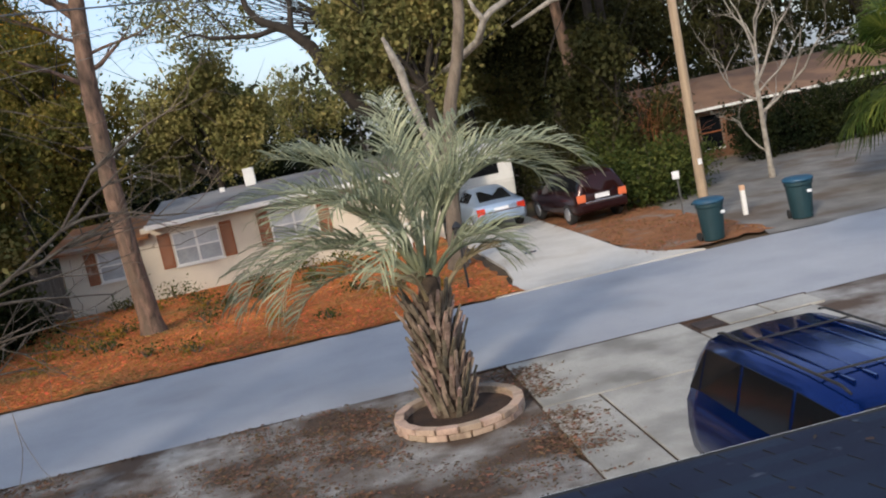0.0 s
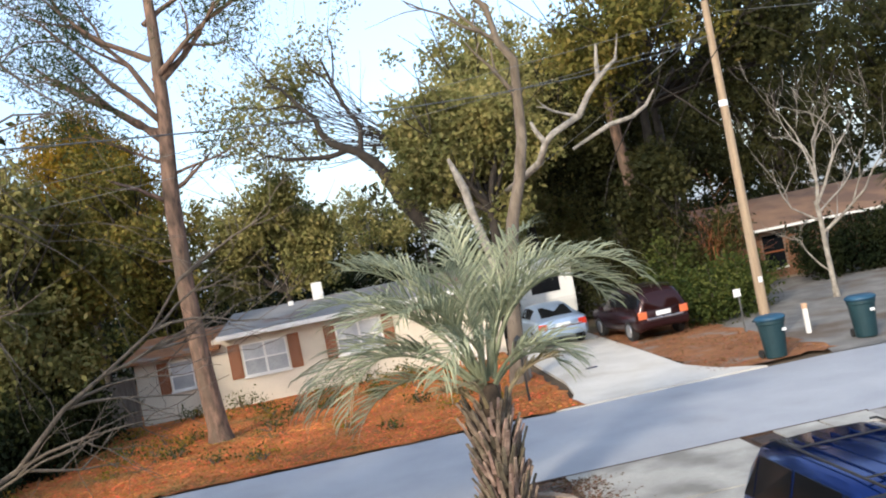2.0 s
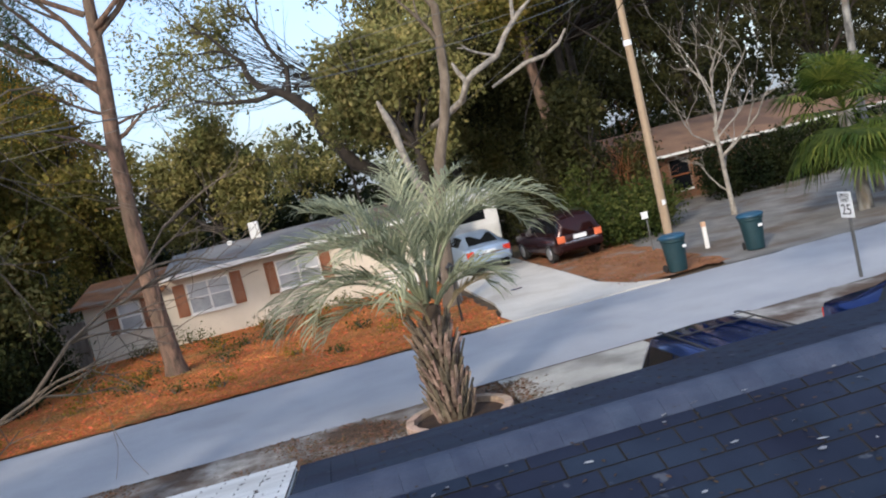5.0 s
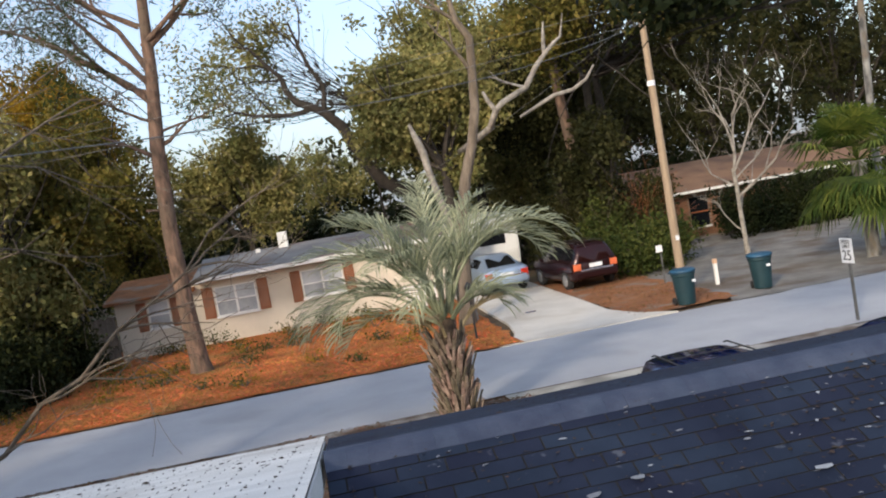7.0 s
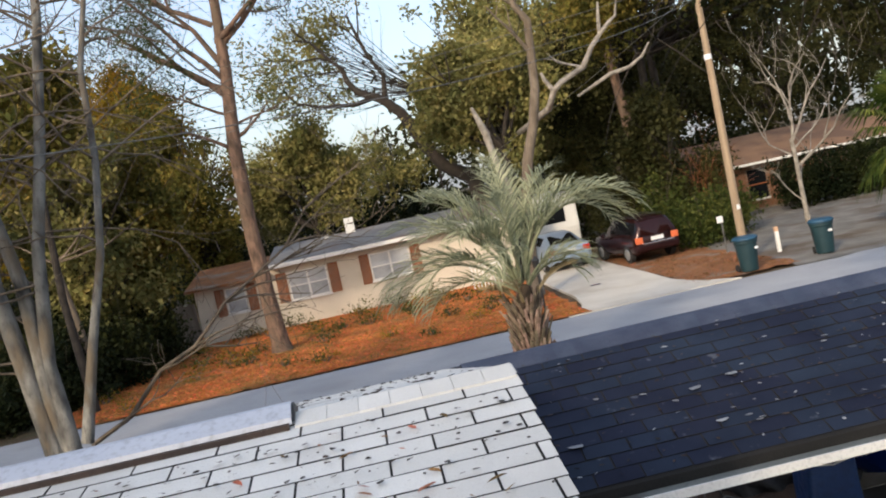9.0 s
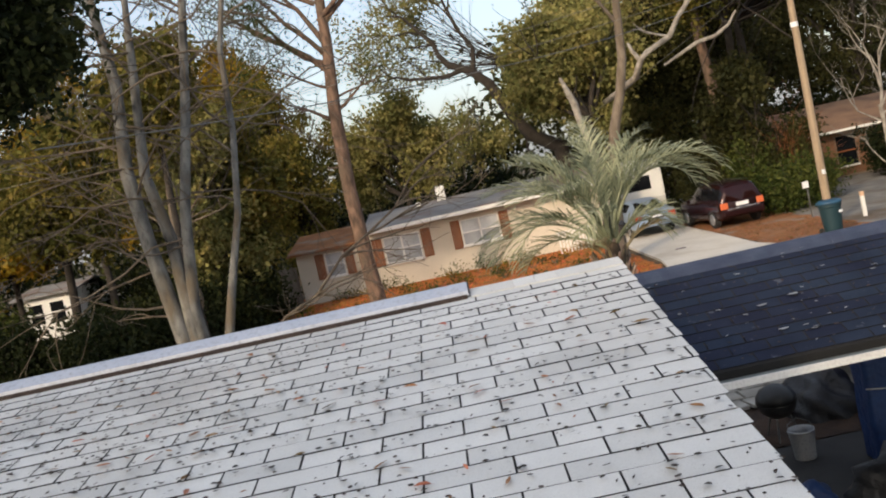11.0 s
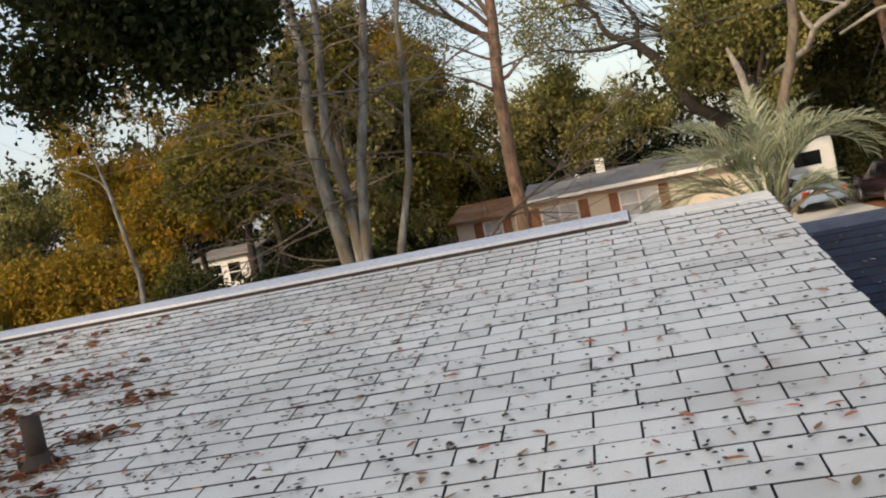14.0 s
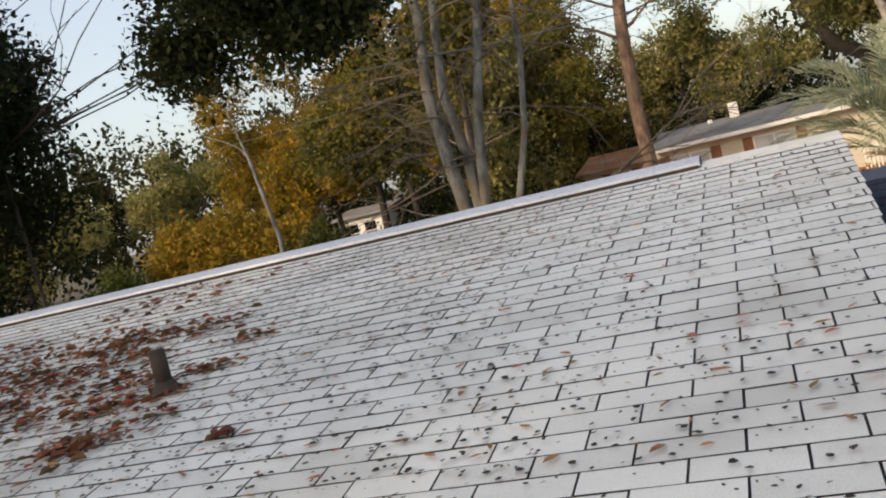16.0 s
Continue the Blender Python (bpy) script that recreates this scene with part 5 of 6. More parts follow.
pf = bare_trunk("forked_tree", "sunlit-pale forked tree limb in the oak crowns", [(7.2, 38, -0.1), (7.2, 38, 3.0), (7.3, 37.6, 5.6), (7.7, 33.6, 6.0), (7.9, 30.4, 6.3), (8.1, 30, 6.85), (8.4, 30, 7.1), (9.35, 30, 7.5), (9.8, 30, 8.15), (10.25, 30, 8.6), (10.6, 30, 8.9), (10.9, 30, 9.1), (11.1, 30, 9.9)], [0.2, 0.17, 0.14, 0.13, 0.125, 0.12, 0.105, 0.11, 0.095, 0.085, 0.07, 0.055, 0.03], "palebark", 1, 8)
for nm_pts, nm_rad in (([(8.1, 30, 6.85), (7.85, 30, 7.3), (7.75, 30, 7.6)], [0.1, 0.08, 0.05]), ([(10.2, 30, 8.6), (10.25, 30, 9.1), (10.35, 30, 9.7)], [0.08, 0.07, 0.04]), ([(9.0, 30.2, 6.5), (10.3, 30, 7.05), (11.05, 30, 7.15), (11.6, 30, 7.45), (11.95, 30, 7.9)], [0.05, 0.08, 0.075, 0.06, 0.04])):
    w = Wood()
    w.tube(nm_pts, nm_rad, 7)
    link("limb", w.mesh("limb"), M["palebark"], pf)
bare_trunk("slender_pine", "reddish pine trunk in the woods' shade", [(13.2, 38, -0.1), (13.1, 38, 4), (12.8, 38, 8), (12.6, 38, 12)], [0.3, 0.26, 0.22, 0.16], "bark", 0, 6)

# bare crape myrtle in the dirt yard
cm = thing("bare_crape_myrtle", (0, 0, 0), "leafless pale grey crape myrtle in the dirt yard", "tree")
w = Wood()
rng = random.Random(31)
CX, CY = 16.9, 30.4
w.tube([(CX, CY, -0.05), (CX - 0.02, CY, 0.5), (CX - 0.05, CY, 1.6), (CX - 0.05, CY, 2.6), (CX - 0.1, CY, 3.3)], [0.13, 0.095, 0.085, 0.08, 0.075], 9)
for z, d, L, r in ((0.9, (-0.9, 0.2, 1.0), 1.8, 0.05), (2.2, (0.75, 0, 1), 3.4, 0.08), (1.6, (0.7, 0.2, 0.9), 2.6, 0.06), (3.2, (-0.45, 0, 1), 3.2, 0.085), (3.2, (0.15, 0.2, 1), 3.6, 0.08), (3.2, (0.5, -0.2, 1), 3.3, 0.075), (2.6, (-0.9, 0.1, 0.55), 2.6, 0.055), (2.9, (0.95, -0.1, 0.5), 2.8, 0.05)):
    limb(w, rng, (CX - 0.05, CY, z), d, L, r * 0.75, 3, 0.42, 0.12, 3, 6, None, 0.6, 0.6)
link("trunk", w.mesh("trunk"), M["palebark"], cm)

# bare many-stemmed tree near the white roof
mt = thing("bare_maple", (0, 0, 0), "leafless grey many-stemmed tree beside the white roof", "tree")
w = Wood()
rng = random.Random(37)
MX, MY = -4.75, 11.0
stems = [([(MX - 0.2, MY, -0.1), (MX - 0.25, MY, 1.2), (MX - 0.42, MY, 2.6), (MX - 0.6, MY, 4.2), (MX - 0.68, MY, 5.5), (MX - 0.5, MY, 7.0), (MX - 0.6, MY, 8.6), (MX - 0.9, MY, 10.4)], [0.24, 0.18, 0.145, 0.13, 0.12, 0.1, 0.08, 0.04]),
         ([(MX, MY, 0.2), (MX - 0.05, MY, 2.0), (MX - 0.1, MY, 2.9), (MX + 0.15, MY, 4.6), (MX + 0.55, MY, 6.2), (MX + 0.95, MY, 8.1), (MX + 1.2, MY, 10)], [0.16, 0.13, 0.115, 0.095, 0.085, 0.07, 0.04]),
         ([(MX - 0.1, MY + 0.1, 0.4), (MX - 0.18, MY, 2.5), (MX - 0.2, MY, 4.2), (MX - 0.38, MY, 5.4), (MX - 0.15, MY, 7.2), (MX + 0.1, MY, 9.2)], [0.16, 0.13, 0.11, 0.095, 0.075, 0.04]),
         ([(MX + 0.2, MY, 1.6), (MX + 0.6, MY, 3.0), (MX + 1.05, MY, 4.4), (MX + 1.3, MY, 5.8), (MX + 1.4, MY, 7.2), (MX + 1.9, MY, 9)], [0.1, 0.075, 0.06, 0.055, 0.05, 0.03])]
for p, r in stems:
    sw = Wood()
    sw.tube(p, r, 10)
    link("stem", sw.mesh("stem"), M["greybark"], mt)
for i in range(84):
    p, r = stems[rng.randint(0, 3)]
    k = rng.randint(2, len(p) - 2)
    f = rng.random()
    q = Vector(p[k]).lerp(Vector(p[k + 1]), f)
    limb(w, rng, q, (rng.choice((-1, -1, 1)) * rng.uniform(0.5, 1), rng.uniform(-0.6, 0.6), rng.uniform(-0.1, 0.7)), rng.uniform(1.2, 3.4), 0.024, 2, 0.45, -0.05, 3, 5, None, 0.75, 0.6)
# long low branch that reaches over towards the street
low = [(MX + 0.2, MY, 0.9), (-4.9, 12.3, 1.3), (-4.2, 12.3, 1.62), (-3.6, 12.5, 2.25), (-2.9, 12.4, 2.55), (-2.3, 12.6, 3.15), (-1.71, 12.5, 3.48), (-1.08, 12.5, 3.87), (-0.6, 12.5, 4.45), (-0.06, 12.5, 4.8)]
w.tube(low, [0.05, 0.045, 0.04, 0.036, 0.034, 0.03, 0.025, 0.02, 0.014, 0.008], 7)
for k in (2, 3, 4, 4, 5, 5, 6, 6, 7, 7, 8):
    limb(w, rng, low[k], (rng.uniform(0.3, 1), rng.uniform(-0.4, 0.4), rng.uniform(-0.1, 0.5)), rng.uniform(1.2, 2.2), 0.025, 2, 0.3, 0.0, 3, 5, None, 0.8, 0.6)
link("crown", w.mesh("crown"), M["oakbark"], mt, "thin bare branches")
bare_trunk("young_tree", "slim young bare tree in the yard's shade", [(-8.9, 26.5, -0.1), (-9.2, 26.5, 2.0), (-9.5, 26.5, 4.5), (-9.3, 26.5, 7)], [0.17, 0.13, 0.09, 0.04], "oakbark", 8, 15)
bare_trunk("young_tree", "slim bare tree leaning by the roof's end", [(-16, 22, -0.1), (-15.6, 22, 3.0), (-16.0, 22, 6), (-16.4, 22, 8)], [0.12, 0.09, 0.06, 0.03], "greybark", 6, 16)

# ---- shrubs ----


def shrub(name, label, blobs, count, seed, leaf, size=0.07, per=30, spread=0.2, category="bush"):
    root = thing(name, (blobs[0][0], blobs[0][1], 0), label, category)
    rng = random.Random(seed)
    for b in blobs:
        w = Wood()
        for k in range(4):
            d = Vector((b[0] + rng.uniform(-1, 1) * b[3] * 0.6, b[1] + rng.uniform(-1, 1) * b[4] * 0.6, b[2] + b[5] * 0.5)) - Vector((b[0], b[1], 0))
            limb(w, rng, (b[0] - blobs[0][0], b[1] - blobs[0][1], 0), d, d.length, 0.03, 1, 0.2, 0.1, 2, 5)
        link("stem", w.mesh("stem"), M["oakbark"], root)
    bl = [(b[0] - blobs[0][0], b[1] - blobs[0][1], *b[2:]) for b in blobs]
    cs = blob_centres(bl, count, seed, 0.4)
    cs[:, 2] = np.maximum(cs[:, 2], 0.12)
    link("leaves", leaf_mesh("leaves", cs, per, spread, size, seed), M[leaf], root)


shrub("hedge", "dark clipped hedge before the brick house", [(19.6, 36.2, 1.1, 1.1, 0.8, 1.2), (21.2, 36.2, 1.1, 1.1, 0.8, 1.2), (22.6, 36.2, 1.15, 1.2, 0.8, 1.25), (24.4, 36.2, 1.15, 1.2, 0.8, 1.25), (26.4, 36.2, 1.15, 1.2, 0.8, 1.25)], 700, 41, "shadeleaf", 0.08, category="hedge")
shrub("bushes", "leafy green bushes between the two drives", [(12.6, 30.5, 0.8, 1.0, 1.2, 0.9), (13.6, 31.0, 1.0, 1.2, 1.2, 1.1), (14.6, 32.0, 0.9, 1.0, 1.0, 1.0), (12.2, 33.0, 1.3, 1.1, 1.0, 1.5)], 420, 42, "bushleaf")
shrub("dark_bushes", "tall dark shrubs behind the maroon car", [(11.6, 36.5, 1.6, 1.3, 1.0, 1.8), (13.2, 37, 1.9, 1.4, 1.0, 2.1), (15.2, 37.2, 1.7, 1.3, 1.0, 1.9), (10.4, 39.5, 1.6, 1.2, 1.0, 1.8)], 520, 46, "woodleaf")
shrub("dark_bushes", "dark untrimmed shrubs at the straw bed's end", [(-10.0, 27.0, 1.2, 1.3, 1.4, 1.5)], 160, 47, "shadeleaf", 0.09)
shrub("dark_bushes", "dark untrimmed shrubs at the straw bed's end", [(-11.4, 29.8, 1.5, 1.6, 1.6, 1.8)], 180, 48, "shadeleaf", 0.09)
shrub("dark_bushes", "dark untrimmed shrubs by the street", [(-12.2, 25.0, 1.1, 1.6, 1.2, 1.4)], 160, 49, "shadeleaf", 0.09)
shrub("dark_bushes", "dark untrimmed shrubs by the street", [(-15.5, 25.6, 1.1, 1.8, 1.2, 1.3)], 170, 50, "shadeleaf", 0.09)
# Added near-black shrubs that fill the black shade past the straw.
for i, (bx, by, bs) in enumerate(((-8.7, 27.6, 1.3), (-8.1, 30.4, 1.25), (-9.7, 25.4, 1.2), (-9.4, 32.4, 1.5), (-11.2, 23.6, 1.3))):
    shrub("dark_bush", "near-black shrub added for shade beside the pine straw bed", [(bx, by, bs * 0.75, bs * 1.1, bs, bs * 0.95)], 170, 180 + i, "shadeleaf", 0.08)
twig = thing("twiggy_shrub", (14.6, 34.5, 0), "leafless red-brown twiggy shrub before the brick house", "shrub")
tw = Wood()
trng = random.Random(66)
for k in range(16):
    limb(tw, trng, (trng.uniform(-0.6, 0.6), trng.uniform(-0.4, 0.4), 0), (trng.gauss(0, 0.35), trng.gauss(0, 0.3), 1), trng.uniform(1.8, 3.0), 0.03, 2, 0.25, 0.1, 3, 4)
link("crown", tw.mesh("crown"), M["shutter"], twig)
shrub("yellow_bush", "large golden-yellow bush beyond the roof", [(-25.5, 35, 2.4, 2.6, 1.6, 2.6), (-29, 35.5, 2.3, 2.4, 1.6, 2.5), (-22.5, 35.2, 1.8, 1.8, 1.4, 1.9)], 520, 43, "yellowbush", 0.12, 36, 0.28)
shrub("green_bush", "dark green bush beside the golden bush", [(-20.2, 34.0, 1.5, 1.4, 1.2, 1.6), (-31.5, 33, 1.6, 1.8, 1.2, 1.7)], 220, 44, "bushleaf", 0.1)
for i, (bx, by, bs) in enumerate(((-3.4, 33.3, 0.45), (-0.6, 33.3, 0.4), (0.9, 33.2, 0.45), (2.2, 33.2, 0.4), (-5.2, 33.3, 0.35), (-1.8, 27.2, 0.35), (-0.2, 29.3, 0.3), (-4.2, 26.0, 0.3), (1.2, 30.4, 0.25), (-6.0, 28, 0.4), (-2.3, 31.2, 0.3))):
    shrub("low_shrub", "low green weed clump in the pine straw", [(bx, by, bs * 0.5, bs * 1.7, bs, bs * 0.6)], 24, 80 + i, "bushleaf", 0.045, 10, 0.16, "shrub")

wrng = random.Random(140)
for i in range(34):
    bx, by, bs = wrng.uniform(-8.6, 4.6), wrng.uniform(22.6, 33.2), wrng.uniform(0.14, 0.32)
    shrub("weed_clump", "small yellow-green weed clump in the pine straw", [(bx, by, bs * 0.5, bs * 1.6, bs, bs * 0.6)], 14, 150 + i, "yellowbush" if i % 3 else "bushleaf", 0.045, 9, 0.13, "weeds")
bare_trunk("bare_tree", "tall grey bare trunk beside the sabal palm", [(20.5, 27, -0.1), (20.4, 27, 3), (20.5, 27, 5.7), (20.65, 27, 8.6), (20.5, 27, 11.5)], [0.17, 0.14, 0.125, 0.11, 0.07], "greybark", 5, 23)

# ---- sabal palm by the street ----
fan = thing("sabal_palm", (18.1, 24.3, 0), "fan-leaved sabal palm at the dirt yard", "palm tree")
w = Wood()
w.tube([(0, 0, -0.1), (0, 0, 1.0), (-0.05, 0, 2.0), (-0.1, 0, 3.1)], [0.24, 0.2, 0.2, 0.24], 10)
link("trunk", w.mesh("trunk"), M["greybark"], fan)
rng = random.Random(77)
for i in range(52):
    a, el = rng.uniform(0, 2 * math.pi), rng.uniform(-0.9, 1.25)
    d = Vector((math.cos(a) * math.cos(el), math.sin(a) * math.cos(el), math.sin(el)))
    base = Vector((-0.1, 0, 3.1))
    tip = base + d * rng.uniform(1.0, 1.7) + Vector((0, 0, -0.15))
    c, f = ring_tube([base, base.lerp(tip, 0.5) + Vector((0, 0, 0.08)), tip], [0.02, 0.016, 0.012], 4)
    c = [tuple(v) for v in c]
    side_v = d.cross(Vector((0, 0, 1))).normalized()
    nrm = side_v.cross(d).normalized()
    for k in range(26):
        th = radians(-105 + 210 * k / 25)
        o2 = (d * math.cos(th) + side_v * math.sin(th)).normalized()
        L = rng.uniform(0.95, 1.35)
        q1 = tip + o2 * L * 0.55 + nrm * 0.03
        q2 = tip + o2 * L * 0.9 + Vector((0, 0, -0.28 * L))
        wd = o2.cross(nrm).normalized() * 0.036
        o = len(c)
        c += [tuple(v) for v in (tip, tip + wd * 0.3, q1 + wd, q1 - wd, q2 + wd * 0.2, q2 - wd * 0.2)]
        f += [(o, o + 1, o + 2, o + 3), (o + 3, o + 2, o + 4, o + 5)]
    link("fan_leaf", from_arrays("fan_leaf", np.array(c), np.array(f)), M["fanleaf"], fan)

# ---- far small house on the left ----
fh = thing("white_cottage", (0, 0, 0), "small white cottage far beyond the roof", "house")
part("wall", boxm((-24.4, 45, 0), (-21.4, 50, 2.55)), M["whitepaint"], fh)
part("roof", prism([(44.6, 2.6), (47.5, 3.0), (50.4, 2.6), (50.4, 2.5), (47.5, 2.9), (44.6, 2.5)], -24.7, -20.9), M["greyroof"], fh)
for wx in (-23.9, -22.7):
    wp = part("window", boxm((wx, 44.98, 1.0), (wx + 0.75, 45.02, 2.1)), M["carglass"], fh, "dark window")
    part("window_frame", boxm((wx - 0.06, 44.95, 1.52), (wx + 0.81, 44.978, 1.58)), M["whitepaint"], wp)

# ---- vent pipe and stones ----
pipe = thing("vent_pipe", (-2.62, -2.55, RIDGE_Z - 2.55 * SLOPE), "short dark brown plumbing vent pipe on the roof", "vent pipe")
part("flashing", lathe([(0.09, 0.006), (0.085, 0.013), (0.062, 0.03), (0.05, 0.05), (0.048, 0.06)], 22), M["rust"], pipe, "dark flashing collar", shade=True)
part("tube", lathe([(0.042, 0.0), (0.042, 0.215), (0.036, 0.22), (0.033, 0.215), (0.033, 0.1)], 22), M["rust"], pipe, shade=True)
rng = random.Random(91)
for k in range(9):
    b = boxm((-0.21, -0.2, 0), (0.21, 0.2, 0.06), 0.015)
    ob = part("paving_stone", b, M["concrete"])
    ob.matrix_world = pose(3.3 + 0.45 * (k % 3) + 0.06 * (k // 3), 8.0 + 0.43 * (k // 3), 0.055 + 0.006 * (k % 2), rng.uniform(-2, 2), rng.uniform(-2, 2), rng.uniform(-5, 5) + 4)
    tagged(ob, "grey paving stone beside the carport", "paving stone", "paving stones")


def heap(name, label, x, y, rx, ry, h, material, seed, category):
    """A crumpled heap under a sheet."""
    bm = bmesh.new()
    bmesh.ops.create_icosphere(bm, subdivisions=4, radius=1.0)
    bmesh.ops.delete(bm, geom=[v for v in bm.verts if v.co.z < -0.05], context="VERTS")
    for v in bm.verts:
        k = 1 + 0.16 * math.sin(v.co.x * 5 + seed) * math.cos(v.co.y * 6 + seed) + 0.07 * math.sin(v.co.z * 13 + v.co.x * 9)
        v.co = Vector((v.co.x * rx * k, v.co.y * ry * k, max(v.co.z, 0) * h * k))
    ob = part(name, bm, material, shade=True)
    ob.location = (x, y, 0.036)
    tagged(ob, label, category)


# Made-up black heaps that deepen the dark under and past the carport.
M["blackfill"] = mat("black_shade_fill", (0.010, 0.010, 0.012), (0.02, 0.02, 0.023), 3, 0.5, 0.5, 16, bumpdist=0.03)
heap("tarpaulin", "black heap added to fill the dark beside the drive", 4.35, 7.3, 0.5, 0.6, 0.55, M["blackfill"], 1.0, "tarpaulin")
heap("tarpaulin", "crumpled black heap added to fill the carport's dark", 4.05, 3.9, 0.75, 0.55, 0.6, M["blackfill"], 2.3, "tarpaulin")
bucket = thing("bucket", (3.48, 5.7, 0.03), "grey plastic bucket with a wire handle", "bucket")
part("body", lathe([(0.12, 0), (0.125, 0.01), (0.15, 0.33), (0.158, 0.335), (0.158, 0.36), (0.148, 0.36), (0.14, 0.3), (0.12, 0.02)], 22), M["curtain"], bucket, shade=True)
hw = Wood()
hw.tube([(-0.155, 0, 0.34), (-0.13, 0.06, 0.42), (0, 0.1, 0.47), (0.13, 0.06, 0.42), (0.155, 0, 0.34)], [0.006] * 5, 5)
link("handle", hw.mesh("handle"), M["steel"], bucket)
M["bluetarp"] = mat("blue_tarp", (0.008, 0.03, 0.12), (0.014, 0.05, 0.17), 4, 0.55, 0.6, 14, bumpdist=0.03)
tarp = thing("tarp_covered_stack", (4.32, 5.2, 0.03), "tall stack under a blue tarp beside the carport", "tarp")
tb = boxm((-0.26, -0.2, 0), (0.26, 0.2, 1.75), 0.05)
bmesh.ops.subdivide_edges(tb, edges=[e for e in tb.edges if e.calc_length() > 0.25], cuts=7, use_grid_fill=True)
trng = random.Random(94)
for v in tb.verts:
    k = 0.018 * math.sin(v.co.z * 9 + v.co.x * 14) + trng.uniform(-0.008, 0.008)
    v.co.x *= 1 + k * 2.2
    v.co.y *= 1 + k * 2.2
part("tarp", tb, M["bluetarp"], tarp, shade=True)
tw = Wood()
tw.tube([(-0.28, -0.215, 0.9), (0.0, -0.225, 0.86), (0.28, -0.215, 0.9)], [0.008] * 3, 5)
link("rope", tw.mesh("rope"), M["whitepaint"], tarp, "pale tie rope")
heap("folded_tarp", "crumpled blue tarp lying on the carport slab", 2.95, 4.25, 0.3, 0.35, 0.28, M["bluetarp"], 0.4, "tarp")
grill = thing("kettle_grill", (3.5, 6.5, 0.04), "black kettle grill on the bare soil", "grill")
part("bowl", lathe([(0.001, 0.28), (0.12, 0.29), (0.21, 0.36), (0.25, 0.46), (0.255, 0.48)], 24), M["black"], grill, shade=True)
part("lid", lathe([(0.26, 0.48), (0.25, 0.56), (0.19, 0.65), (0.08, 0.70), (0.001, 0.705)], 24), M["black"], grill, shade=True)
for k in range(3):
    tw = Wood()
    tw.tube([(0.13 * math.cos(k * 2.1), 0.13 * math.sin(k * 2.1), 0.3), (0.24 * math.cos(k * 2.1), 0.24 * math.sin(k * 2.1), 0.0)], [0.012, 0.012], 6)
    link("leg", tw.mesh("leg"), M["steel"], grill)

# ---- leaf litter ----


def scatter(name, label, places, size, material, seed, curl=0.35, category="leaves", slim=(0.25, 0.5)):
    """Small leaves, folded along the midrib, lying on a surface."""
    g = np.random.default_rng(seed)
    n = len(places)
    a = g.uniform(0, 2 * np.pi, n)
    s = size * g.uniform(0.5, 1.5, n)
    u = np.stack((np.cos(a), np.sin(a), np.zeros(n)), 1) * s[:, None]
    v = np.stack((-np.sin(a), np.cos(a), np.zeros(n)), 1) * (s * g.uniform(*slim, n))[:, None]
    up = np.zeros((n, 3))
    up[:, 2] = s * curl * g.uniform(0.1, 1.0, n) + 0.004
    lo = np.zeros((n, 3))
    lo[:, 2] = 0.004
    p = np.asarray(places)
    co = np.stack((p - u + lo, p - u * 0.45 - v + up, p + u * 0.35 - v * 0.9 + up, p + u + lo * 1.5, p + u * 0.35 + v * 0.9 + up * 0.6, p - u * 0.45 + v + up * 0.6), 1).reshape(-1, 3)
    o = np.arange(n)[:, None] * 6
    faces = np.concatenate((o + np.array((0, 1, 2, 3)), o + np.array((0, 3, 4, 5))), 0)
    tagged(link(name, from_arrays(name, co, faces), material), label, category, kind="stuff")


g = np.random.default_rng(123)
M["speckbrown"] = mat("dry_leaf_litter", (0.09, 0.052, 0.028), (0.19, 0.11, 0.055), 3, 0.9, 0.0, 20, island=0.5)
M["needle"] = mat("orange_needles", (0.40, 0.13, 0.03), (0.66, 0.27, 0.07), 1.2, 0.9, 0.0, 12, island=0.5, c=(0.24, 0.17, 0.05), cscale=0.45, clo=0.52, chi=0.66)


def on_back(x, y):
    return np.stack((x, y, RIDGE_Z + y * SLOPE + 0.013), 1)


n = 15000
x = 0.75 - np.abs(g.normal(0, 1, n)) * 3.4
y = g.uniform(-5.8, -0.25, n)
keep = g.uniform(0, 1, n) < np.clip(0.28 + (-x) * 0.2, 0.24, 1)
scatter("roof_debris", "dark specks and acorn caps on the white roof", on_back(x[keep], y[keep]), 0.0105, M["speck"], 5, 0.5, slim=(0.3, 0.95))
n = 1100
x, y = g.uniform(-7, 0.7, n), g.uniform(-5.6, -0.3, n)
scatter("roof_leaves", "scattered brown oak leaves on the white roof", on_back(x, y), 0.028, M["tanleaf"], 6, 0.3, slim=(0.14, 0.34))
cl = []
for cx, cy, k, sp in ((-3.95, -1.7, 210, 0.34), (-3.6, -1.5, 100, 0.18), (-2.92, -2.68, 104, 0.13), (-2.77, -3.1, 120, 0.15), (-2.49, -2.35, 48, 0.08), (-2.47, -1.93, 44, 0.11), (-1.87, -3.24, 12, 0.03), (-2.42, -2.87, 24, 0.08), (-3.04, -1.54, 88, 0.18), (-2.97, -2.35, 88, 0.15), (-3.8, -2.2, 210, 0.32), (-4.6, -1.4, 210, 0.46), (-3.6, -2.65, 165, 0.29), (-3.4, -1.95, 130, 0.25), (-5.3, -2.2, 450, 0.69), (-4.4, -2.9, 350, 0.52), (-6.4, -2.2, 450, 0.8), (-3.9, -0.6, 104, 0.4), (-2.6, -2.6, 32, 0.07)):
    cl.append(np.stack((g.normal(cx, sp, k), np.clip(g.normal(cy, sp * 0.6, k), -6, -0.25)), 1))
cl = np.vstack(cl)
